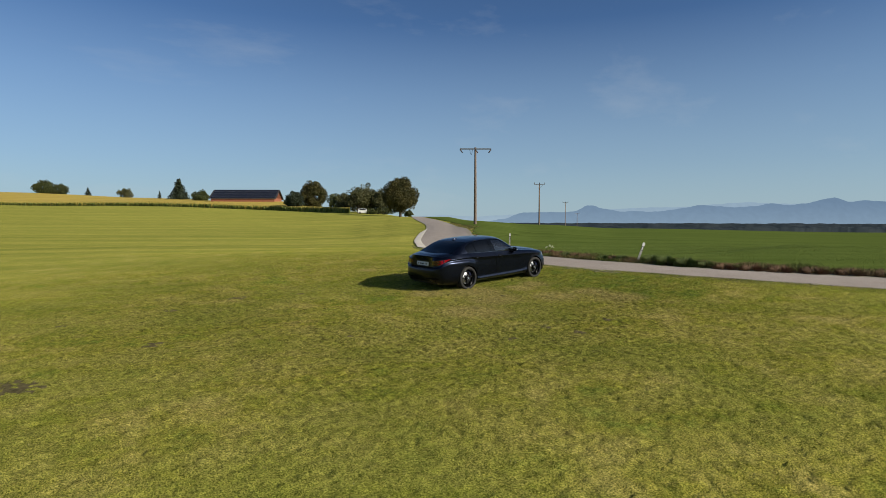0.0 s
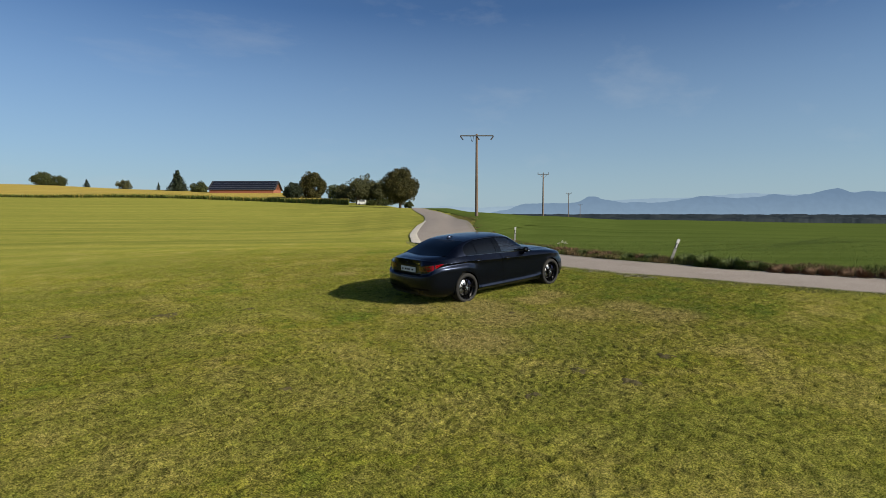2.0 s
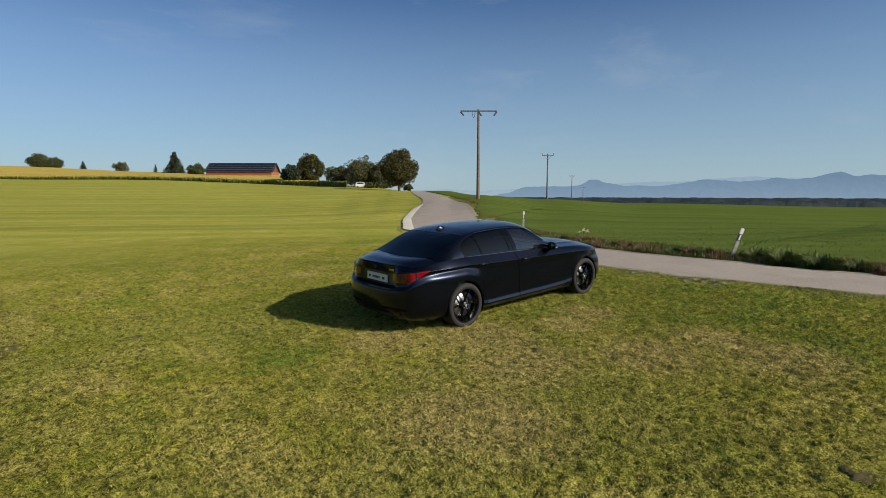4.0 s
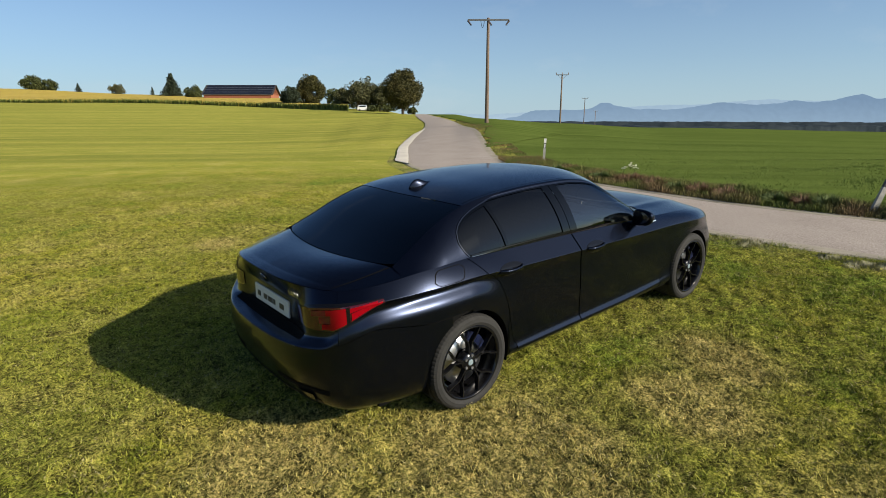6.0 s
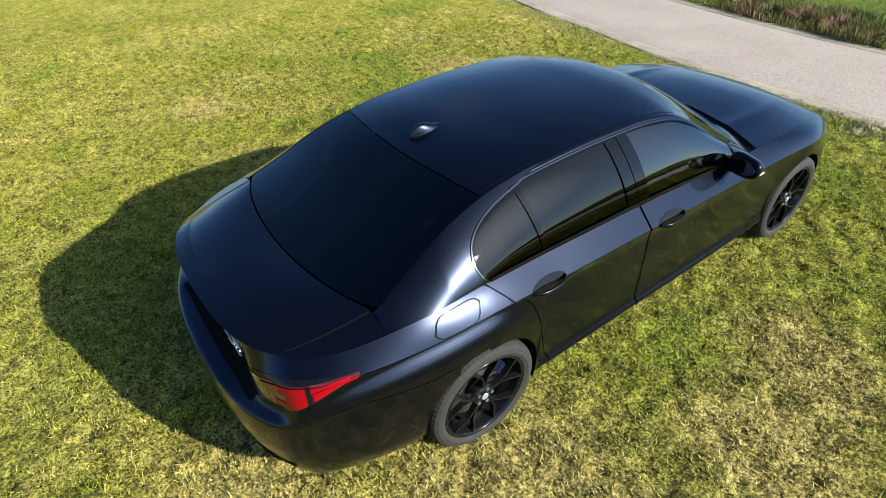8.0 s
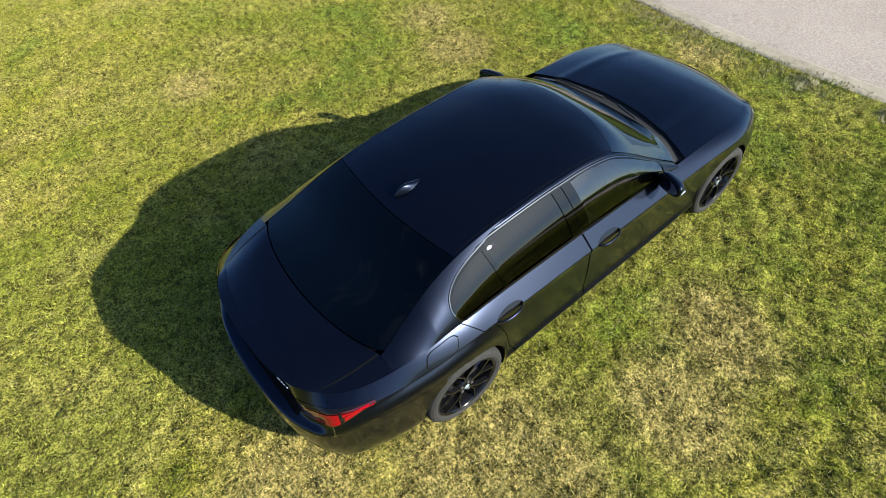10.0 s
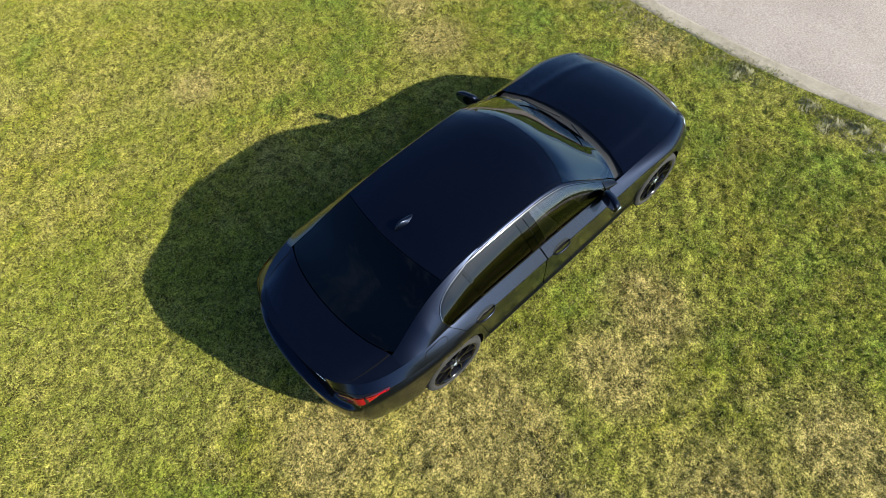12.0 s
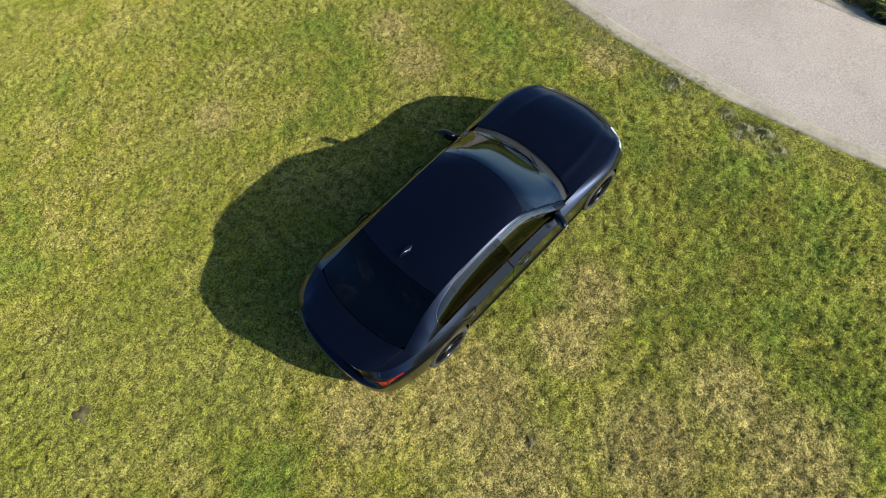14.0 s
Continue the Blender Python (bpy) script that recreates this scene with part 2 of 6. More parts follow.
k.base(k.mix(k.ramp(k.noise(0.9, 3), ((0.39, (0, 0, 0)), (0.60, (1, 1, 1)))),
             k.ramp(k.random(), ((0.0, (0.055, 0.080, 0.016)), (1.0, (0.16, 0.19, 0.042)))),
             k.ramp(k.random(), ((0.0, (0.085, 0.055, 0.026)), (1.0, (0.25, 0.175, 0.085))))))
M_DRY = material("dry_grass", (0.3, 0.26, 0.13), 0.8, spec=0.2)
k = Nodes(M_DRY)
k.base(k.mix(k.ramp(k.noise(1.5, 3), ((0.42, (0, 0, 0)), (0.6, (1, 1, 1)))),
             k.ramp(k.random(), ((0.0, (0.13, 0.15, 0.04)), (1.0, (0.27, 0.29, 0.09)))),
             k.ramp(k.random(), ((0.0, (0.16, 0.14, 0.075)), (1.0, (0.36, 0.31, 0.18))))))
M_ROAD = material("worn_asphalt", (0.30, 0.27, 0.25), 0.95, spec=0.08)
k = Nodes(M_ROAD)
wear = k.noise(0.8, 5, 0.6)
grit = k.noise(42, 5, 0.8)
c = k.mix(0.5, k.ramp(wear, ((0.3, (0.315, 0.260, 0.216)), (0.7, (0.435, 0.370, 0.315)))),
          k.ramp(grit, ((0.38, (0.165, 0.143, 0.125)), (0.62, (0.545, 0.485, 0.430)))))
crack = k.noise(3.2, 8, 0.75)
k.base(k.mix(k.ramp(crack, ((0.30, (0.5, 0.5, 0.5)), (0.37, (0, 0, 0)))), c, (0.12, 0.11, 0.10)))
k.bump(grit, 0.5, 0.006)
M_EDGE = varied("pale_gravel_edge", (0.19, 0.165, 0.115), (0.42, 0.37, 0.285), 2.2, 0.95, 0.7, 0.01, 9)
M_KERB = varied("pale_concrete", (0.52, 0.47, 0.38), (0.76, 0.70, 0.58), 1.2, 0.9, 0.4, 0.01, 8)
M_BARK = varied("bark", (0.045, 0.035, 0.025), (0.12, 0.095, 0.07), 3.0, 0.95, 0.8, 0.03, 6, (1, 1, 0.25))
M_POLE = varied("weathered_pole", (0.10, 0.07, 0.05), (0.21, 0.15, 0.11), 2.0, 0.85, 0.4, 0.01, 8, (3, 3, 0.2))
M_STEEL = varied("galvanised_steel", (0.10, 0.10, 0.10), (0.22, 0.22, 0.22), 5, 0.55, 0.1, 0.002, metal=0.6)
M_CERAMIC = material("dark_ceramic", (0.035, 0.022, 0.018), 0.25)


def leaf_material(name, dark, light):
    m = material(name, light, 0.7, spec=0.25)
    kk = Nodes(m)
    kk.base(kk.mix(0.55, kk.ramp(kk.random(), ((0.0, dark), (1.0, light))),
                   kk.ramp(kk.noise(0.35, 3), ((0.35, dark), (0.7, light)))))
    return m


M_LINDEN = leaf_material("linden_leaves", (0.028, 0.034, 0.010), (0.105, 0.088, 0.026))
M_APPLE = leaf_material("fruit_tree_leaves", (0.045, 0.052, 0.020), (0.12, 0.115, 0.048))
M_NEEDLE = leaf_material("spruce_needles", (0.016, 0.026, 0.014), (0.042, 0.055, 0.030))
M_BUSH = leaf_material("bush_leaves", (0.030, 0.042, 0.012), (0.085, 0.095, 0.028))
M_CORN = leaf_material("maize_leaves", (0.085, 0.120, 0.022), (0.20, 0.21, 0.048))
M_TASSEL = leaf_material("maize_tassels", (0.22, 0.18, 0.045), (0.40, 0.32, 0.09))

# ---- the lie of the land ----
EYE = np.array((-12.66, -12.53))
AHEAD, ASIDE = np.array((0.6585, 0.7525)), np.array((0.7525, -0.6585))
DIST = (0, 30, 60, 110, 180, 265, 370, 520, 800, 1300, 4800)
LAND = (  # tangent of the bearing, then a height for each distance
    (-0.80, (0, 0.0, 0.3, 1.5, 4.6, 8.6, 13.4, 28, 30, 20, 10)),
    (-0.495, (0, 0.1, 0.3, 1.4, 4.2, 8.4, 14.6, 22, 22, 10, 0)),
    (-0.30, (0, 0.15, 0.25, 1.3, 3.8, 7.7, 14.0, 14, 10, 0, -20)),
    (-0.168, (0, 0.2, 0.4, 1.5, 4.4, 7.3, 8.4, 6, -2, -15, -40)),
    (-0.118, (0, 0.25, 0.65, 1.9, 4.1, 6.5, 7.0, 4, -5, -17, -45)),
    (-0.07, (0, 0.3, 0.9, 2.3, 3.8, 4.6, 4.5, 2, -8, -20, -50)),
    (0.006, (0, 0.36, 1.25, 2.6, 3.7, 3.8, 1.5, -3, -12, -22, -55)),
    (0.06, (0, 0.38, 1.62, 2.2, 2.0, 0.5, -3, -8, -15, -24, -60)),
    (0.173, (0, 0.38, 0.95, 1.5, 0.9, -2, -6, -12, -18, -25, -60)),
    (0.323, (0, 0.35, 0.5, 0.5, 0.0, -3, -8, -14, -20, -26, -60)),
    (0.80, (0, 0.25, 0.05, -0.35, -1.2, -4, -9, -15, -21, -26, -60)))
BEAR = np.array([math.atan(a) for a, _ in LAND])
HEIGHT = np.array([h for _, h in LAND])


def smooth(a, b, x):
    x = np.clip((x - a) / (b - a), 0, 1)
    return x * x * (3 - 2 * x)


def land(x, y):
    """Height of the ground at x, y (arrays or numbers)."""
    x, y = np.asarray(x, float), np.asarray(y, float)
    p = 0.056 * x + 0.031 * y
    near = np.where(p > 0, 0.32 * np.tanh(p / 0.32), 0.6 * np.tanh(p / 0.6))
    dx, dy = x - EYE[0], y - EYE[1]
    ahead, aside = dx * AHEAD[0] + dy * AHEAD[1], dx * ASIDE[0] + dy * ASIDE[1]
    reach, bear = np.hypot(dx, dy), np.arctan2(aside, ahead)
    d = reach * np.cos(np.clip(bear, -0.675, 0.675))
    b = np.clip(bear, BEAR[0], BEAR[-1])
    i = np.clip(np.searchsorted(BEAR, b) - 1, 0, len(BEAR) - 2)
    f = (b - BEAR[i]) / (BEAR[i + 1] - BEAR[i])
    f = f * f * (3 - 2 * f)
    j = np.clip(np.searchsorted(DIST, d) - 1, 0, len(DIST) - 2)
    D = np.array(DIST, float)
    g = np.clip((d - D[j]) / (D[j + 1] - D[j]), 0, 1)

    def row(ii):
        jm, jp = np.maximum(j - 1, 0), np.minimum(j + 2, len(D) - 1)
        h0, h1 = HEIGHT[ii, j], HEIGHT[ii, j + 1]
        span = D[j + 1] - D[j]
        m0 = (h1 - HEIGHT[ii, jm]) / np.maximum(D[j + 1] - D[jm], 1) * span
        m1 = (HEIGHT[ii, jp] - h0) / np.maximum(D[jp] - D[j], 1) * span
        return ((2 * g**3 - 3 * g**2 + 1) * h0 + (g**3 - 2 * g**2 + g) * m0
                + (-2 * g**3 + 3 * g**2) * h1 + (g**3 - g**2) * m1)

    far = row(i) * (1 - f) + row(i + 1) * f
    behind = smooth(0.75, 1.6, np.abs(bear))
    far = far * (1 - behind) + (-0.5 - 0.004 * np.minimum(reach, 2000)) * behind
    w = smooth(30, 52, reach)
    # a low grass bank along the road's near edge, and a slight fall across the road towards the field
    off = x - np.interp(y, (-14.4, -11.2, -8.85, -6.66, -4.77, -3.12, -1.6), (7.5, 6.5, 5.87, 5.31, 4.9, 4.6, 4.41))
    along_bank = smooth(-1.0, -3.0, y) * smooth(-16.0, -12.0, y)
    bank = along_bank * (0.045 * np.exp(-((off + 0.25) / 0.30)**2) - 0.040 * smooth(0.6, 2.4, off) * smooth(9.0, 4.0, off))
    return near * (1 - w) + far * w + bank


def spline(points, n):
    """A smooth line through the points, n steps to a span."""
    p = np.array(points, float)
    q = np.vstack([2 * p[0] - p[1], p, 2 * p[-1] - p[-2]])
    out = []
    for a in range(1, len(q) - 2):
        for t in np.linspace(0, 1, n, endpoint=False):
            out.append(0.5 * (2 * q[a] + (q[a + 1] - q[a - 1]) * t + (2 * q[a - 1] - 5 * q[a] + 4 * q[a + 1] - q[a + 2]) * t * t
                              + (3 * q[a] - 3 * q[a + 1] + q[a + 2] - q[a - 1]) * t**3))
    return np.array(out + [p[-1]])


def on_plan(ahead, aside):
    return tuple(EYE + ahead * AHEAD + aside * ASIDE)


ROAD = spline(((34, -62), (21, -40), (12.6, -24), (8.8, -14), (7.2, -8.5), (6.25, -4.5), (5.78, -1.5), (5.72, 1), (6.15, 3.6), (6.85, 6.2), (7.95, 8.7),
               on_plan(33, 0.75), on_plan(37, 0.5), on_plan(43, 0.25), on_plan(52, 0.15), on_plan(60, -0.1), on_plan(75, -0.7), on_plan(90, -1.9), on_plan(110, -3.6), on_plan(150, -6.6), on_plan(200, -10), on_plan(260, -15)), 8)
HALF = np.interp((ROAD - EYE) @ AHEAD, (25, 33, 43, 52, 60, 75), (1.38, 1.75, 2.05, 1.95, 1.6, 1.5))


def road_gap(x, y):
    """Distance to the road's edge (minus: on the road), and on which side (plus: the field's side)."""
    x, y = np.asarray(x, float), np.asarray(y, float)
    best, side = np.full(x.shape, 1e9), np.zeros(x.shape)
    for a, b, w in zip(ROAD[:-1], ROAD[1:], HALF):
        e = b - a
        t = np.clip(((x - a[0]) * e[0] + (y - a[1]) * e[1]) / (e @ e), 0, 1)
        ux, uy = x - a[0] - t * e[0], y - a[1] - t * e[1]
        g = np.hypot(ux, uy) - w
        near = g < best
        best = np.where(near, g, best)
        side = np.where(near, np.sign(e[1] * ux - e[0] * uy), side)
    return best, side


def mesh_object(name, verts, faces, mat, smooth_shade=True, parent=None):
    me = bpy.data.meshes.new(name)
    me.from_pydata([tuple(v) for v in verts], [], [tuple(f) for f in faces])
    me.materials.append(mat)
    if smooth_shade:
        me.shade_smooth()
    ob = new(name, me)
    ob.parent = parent
    return ob


def part(name, bm, mat, parent, label="", smooth_shade=False):
    """Links a bmesh as one mesh object under a thing or a part."""
    me = bpy.data.meshes.new(name)
    bm.to_mesh(me)
    bm.free()
    for one in (mat if isinstance(mat, (list, tuple)) else (mat,)):
        me.materials.append(one)
    if smooth_shade:
        me.shade_smooth()
    ob = new(name, me)
    ob.parent = parent
    return tagged(ob, label) if label else ob


def thing(name, m, label, category, group=""):
    """An Empty at a thing's base."""
    ob = new(name)
    ob.empty_display_size = 0.2
    ob.matrix_world = m
    return tagged(ob, label, category, group)


# ---- ground, road ----
turns = 420
rings = np.concatenate([np.linspace(0.3, 40, 130), np.geomspace(41, 4900, 150)])
ang = np.linspace(0, 2 * math.pi, turns, endpoint=False)
gx = (-1.0 + np.outer(rings, np.cos(ang))).ravel()
gy = (0.5 + np.outer(rings, np.sin(ang))).ravel()
gz = land(gx, gy)
verts = np.column_stack([gx, gy, gz])
faces = [(r * turns + a, r * turns + (a + 1) % turns, (r + 1) * turns + (a + 1) % turns, (r + 1) * turns + a)
         for r in range(len(rings) - 1) for a in range(turns)]
centre = len(verts)
verts = np.vstack([verts, (-1.0, 0.5, float(land(-1.0, 0.5)))])
faces += [(centre, a, (a + 1) % turns) for a in range(turns)]
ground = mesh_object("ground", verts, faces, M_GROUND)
ground.data.materials.append(M_FIELD)
mid = np.array([verts[list(f)].mean(0)[:2] for f in faces])
gap, side = road_gap(mid[:, 0], mid[:, 1])
ahead = (mid - EYE) @ AHEAD
crop = (side > 0) & (gap > 1.1) & (ahead > -60)
ground.data.polygons.foreach_set("material_index", crop.astype(np.int32))
tagged(ground, "gently rolling mown meadow and green crop field", "ground", kind="structure")


def ribbon(name, mat, lo, hi, lift, cols=7, wobble=0.0, first=0, last=None, taper=False):
    """A strip along the road; lo and hi: functions of the road's half width (plus: the field's side)."""
    vs, fs = [], []
    d = np.gradient(ROAD, axis=0)
    d /= np.linalg.norm(d, axis=1)[:, None]
    line = list(zip(ROAD, d, HALF))[first:last]
    fine = []
    for (p, t, w), (p2, t2, w2) in zip(line[:-1], line[1:]):
        n = max(1, int(np.linalg.norm(p2 - p) / 0.12)) if np.linalg.norm(p) < 16 else 1
        fine += [(p + (p2 - p) * q / n, t + (t2 - t) * q / n, w + (w2 - w) * q / n) for q in range(n)]
    for s, (p, t, w) in enumerate(fine):
        full = min(1.0, 5 * s / len(fine), 5 * (1 - s / len(fine))) if taper else 1.0
        for c in range(cols):
            o = lo(w) + (hi(w) - lo(w)) * c / (cols - 1)
            o = (o - w) * full + w if lo(w) > 0 else (o + w) * full - w
            if c in (0, cols - 1):
                o += wobble * (noise.noise((p[0] * 1.3, p[1] * 1.3, c * 7.0)) + 0.6 * noise.noise((p[0] * 6, p[1] * 6, c * 7.0)))
            q = p + o * np.array((t[1], -t[0]))
            edge = (0.035 if np.linalg.norm(p) < 15 else 0.010) if c in (0, cols - 1) else 0.0
            vs.append((q[0], q[1], float(land(q[0], q[1])) + lift + min(0.05, 0.0006 * float(np.hypot(*p))) - edge))
    for i in range(len(fine) - 1):
        for c in range(cols - 1):
            a = i * cols + c
            fs.append((a, a + 1, a + cols + 1, a + cols))
    return mesh_object(name, vs, fs, mat)


tagged(ribbon("road", M_ROAD, lambda w: -w, lambda w: w, 0.018, 11, 0.05), "narrow pale grey worn asphalt farm road", "road", kind="structure")
tagged(ribbon("road_edge", M_EDGE, lambda w: -w - 0.14, lambda w: -w + 0.16, 0.011, 9, 0.07), "pale gravel edge of the farm road", "road edge", kind="structure")
tagged(ribbon("road_edge", M_EDGE, lambda w: w - 0.20, lambda w: w + 0.17, 0.012, 9, 0.05), "pale gravel edge of the farm road", "road edge", kind="structure")
bend = [i for i, p in enumerate(ROAD) if 33 < (p - EYE) @ AHEAD < 64]
tagged(ribbon("kerb_strip", M_KERB, lambda w: -w - 0.40, lambda w: -w + 0.10, 0.05, 7, 0.05, bend[0] - 2, bend[-1] + 1, True), "pale concrete strip at the outside of the bend", "kerb", kind="structure")

tagged(ribbon("field_margin", M_FIELD, lambda w: w + 0.9, lambda w: w + 7.0, 0.03, 9, 0.5, bend[0] + 12, None, True), "green crop at the edge of the field along the road", "field", kind="structure")

# ---- far distance ----
def spot(px, d):
    """A place on the land: bearing (tangent) and distance ahead of the start of the walk."""
    q = EYE + d * (AHEAD + px * ASIDE)
    return float(q[0]), float(q[1]), float(land(q[0], q[1]))


def bearing(b):
    return (b - 784) / 988


# far mountains, a backdrop that glows with the air's haze painted in
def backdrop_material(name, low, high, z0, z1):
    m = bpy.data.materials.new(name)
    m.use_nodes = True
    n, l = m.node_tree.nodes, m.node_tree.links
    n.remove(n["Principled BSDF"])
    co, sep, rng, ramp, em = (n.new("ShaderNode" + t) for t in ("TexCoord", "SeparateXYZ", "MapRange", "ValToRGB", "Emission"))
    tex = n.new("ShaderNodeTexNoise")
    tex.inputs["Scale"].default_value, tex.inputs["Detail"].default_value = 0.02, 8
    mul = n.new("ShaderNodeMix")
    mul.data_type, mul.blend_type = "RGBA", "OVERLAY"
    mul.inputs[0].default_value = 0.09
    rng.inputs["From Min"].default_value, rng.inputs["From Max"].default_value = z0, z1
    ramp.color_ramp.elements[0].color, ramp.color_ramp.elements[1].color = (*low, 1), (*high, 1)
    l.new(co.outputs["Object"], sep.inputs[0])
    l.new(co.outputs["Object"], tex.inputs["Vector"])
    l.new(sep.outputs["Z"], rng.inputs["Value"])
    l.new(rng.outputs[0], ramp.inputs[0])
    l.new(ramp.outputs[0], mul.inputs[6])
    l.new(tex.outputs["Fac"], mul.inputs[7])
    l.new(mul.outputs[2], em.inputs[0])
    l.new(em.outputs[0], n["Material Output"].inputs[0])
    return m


def ridge(name, d, crest, mat, rough, label, seed, base=-140):
    """A mountain range: bearings and heights of its crest, with broken slopes in front of it."""
    bs, hs = zip(*crest)
    f = curve(bs, hs)
    vs, fs, rows = [], [], 9
    cols = steps(bs[0], bs[-1], 300)
    for b in cols:
        top = float(f(b))
        top += rough * (noise.fractal((b * 0.035, seed, 0), 0.8, 2.1, 6) - 0.4 * abs(noise.noise((b * 0.11, seed, 2))))
        for r in range(rows):
            k = r / (rows - 1)
            q = EYE + (d - 260 * (1 - k) + 50 * noise.noise((b * 0.03, r * 0.8, seed))) * (AHEAD + bearing(b) * ASIDE)
            vs.append((q[0], q[1], base + (top - base) * k))
    for a in range(len(cols) - 1):
        for r in range(rows - 1):
            i = a * rows + r
            fs.append((i, i + rows, i + rows + 1, i + 1))
    ob = mesh_object(name, vs, fs, mat)
    return tagged(ob, label, "mountain", kind="structure")


def steps(a, b, n):
    return list(np.linspace(a, b, n))


def curve(xs, ys, keep=False):
    """A smooth function through the knots; keep: it never swings past them."""
    xs, ys = np.array(xs, float), np.array(ys, float)
    sl = np.gradient(ys, xs)
    if keep:
        sec = np.diff(ys) / np.diff(xs)
        sl = np.concatenate([[sec[0]], np.where(sec[:-1] * sec[1:] > 0, 2 * sec[:-1] * sec[1:] / np.where(sec[:-1] + sec[1:] == 0, 1, sec[:-1] + sec[1:]), 0), [sec[-1]]])
    X, Y, S = xs.tolist(), ys.tolist(), sl.tolist()

    def f(x):
        x = min(max(float(x), X[0]), X[-1])
        i = 0
        while i < len(X) - 2 and x > X[i + 1]:
            i += 1
        h = X[i + 1] - X[i]
        t = (x - X[i]) / h
        return ((2 * t**3 - 3 * t**2 + 1) * Y[i] + (t**3 - 2 * t**2 + t) * h * S[i]
                + (-2 * t**3 + 3 * t**2) * Y[i + 1] + (t**3 - t**2) * h * S[i + 1])
    return f


px_h = lambda y, d: 1.8 + (394.5 - y) / 988 * d
M_ALPS = backdrop_material("painted_haze_blue", (0.205, 0.305, 0.425), (0.145, 0.230, 0.350), -30, 170)
M_ALPS2 = backdrop_material("painted_haze_pale", (0.33, 0.45, 0.55), (0.26, 0.37, 0.49), -30, 120)
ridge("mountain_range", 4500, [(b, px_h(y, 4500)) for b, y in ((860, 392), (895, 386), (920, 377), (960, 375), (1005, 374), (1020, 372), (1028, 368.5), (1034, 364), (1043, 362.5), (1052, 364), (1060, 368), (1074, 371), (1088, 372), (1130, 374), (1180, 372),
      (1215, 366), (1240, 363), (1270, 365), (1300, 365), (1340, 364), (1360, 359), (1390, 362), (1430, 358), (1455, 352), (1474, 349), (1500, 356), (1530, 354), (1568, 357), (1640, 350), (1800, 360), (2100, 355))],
      M_ALPS, 9, "alpine mountain range on the horizon in painted blue haze", 3.0)
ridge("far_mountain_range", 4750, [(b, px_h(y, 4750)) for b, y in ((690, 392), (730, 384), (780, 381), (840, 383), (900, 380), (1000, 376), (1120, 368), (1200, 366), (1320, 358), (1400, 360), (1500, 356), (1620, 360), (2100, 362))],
      M_ALPS2, 7, "distant mountain range in pale painted haze", 8.0)
M_WOOD = material("far_wood_in_haze", (0.016, 0.024, 0.026), 0.95, spec=0.05)
k = Nodes(M_WOOD)
# blue-grey tones put the haze of distance into the wood's colour
k.base(k.ramp(k.noise(0.02, 6, 0.7), ((0.35, (0.017, 0.026, 0.033)), (0.7, (0.046, 0.058, 0.064)))))
M_PLAIN = backdrop_material("painted_haze_plain", (0.075, 0.115, 0.155), (0.18, 0.27, 0.38), -60, -12)


def leaves(name, points, size, mat, parent, seed, up=0.0):
    """A crown: one small bent leaf clump at each point."""
    rng = np.random.RandomState(seed)
    p = np.asarray(points)
    n = len(p)
    a = rng.normal(size=(n, 3))
    a[:, 2] *= 1 - up
    a /= np.linalg.norm(a, axis=1)[:, None]
    b = np.cross(a, rng.normal(size=(n, 3)))
    b /= np.linalg.norm(b, axis=1)[:, None]
    c = np.cross(a, b)
    s = (size * rng.uniform(0.6, 1.35, n))[:, None]
    v = np.stack([p - a * s, p + b * s * 0.6 + c * s * 0.2, p + a * s, p - b * s * 0.6 + c * s * 0.2], 1).reshape(-1, 3)
    f = np.arange(4 * n).reshape(-1, 4)
    tri = np.concatenate([f[:, (0, 1, 2)], f[:, (0, 2, 3)]])
    me = bpy.data.meshes.new(name)
    me.from_pydata(v.tolist(), [], tri.tolist())
    me.materials.append(mat)
    ob = new(name, me)
    ob.parent = parent
    return ob


def limb(bm, a, b, ra, rb, sides=7):
    a, b = Vector(a), Vector(b)
    q = (b - a).to_track_quat("Z", "Y")
    rows = []
    for t in (0, 0.5, 1):
        c = a.lerp(b, t)
        r = ra + (rb - ra) * t
        rows.append([bm.verts.new(c + q @ Vector((r * math.cos(2 * math.pi * i / sides), r * math.sin(2 * math.pi * i / sides), 0))) for i in range(sides)])
    for lo, hi in zip(rows[:-1], rows[1:]):
        for i in range(sides):
            bm.faces.new((lo[i], lo[(i + 1) % sides], hi[(i + 1) % sides], hi[i]))
    bm.faces.new(rows[-1])


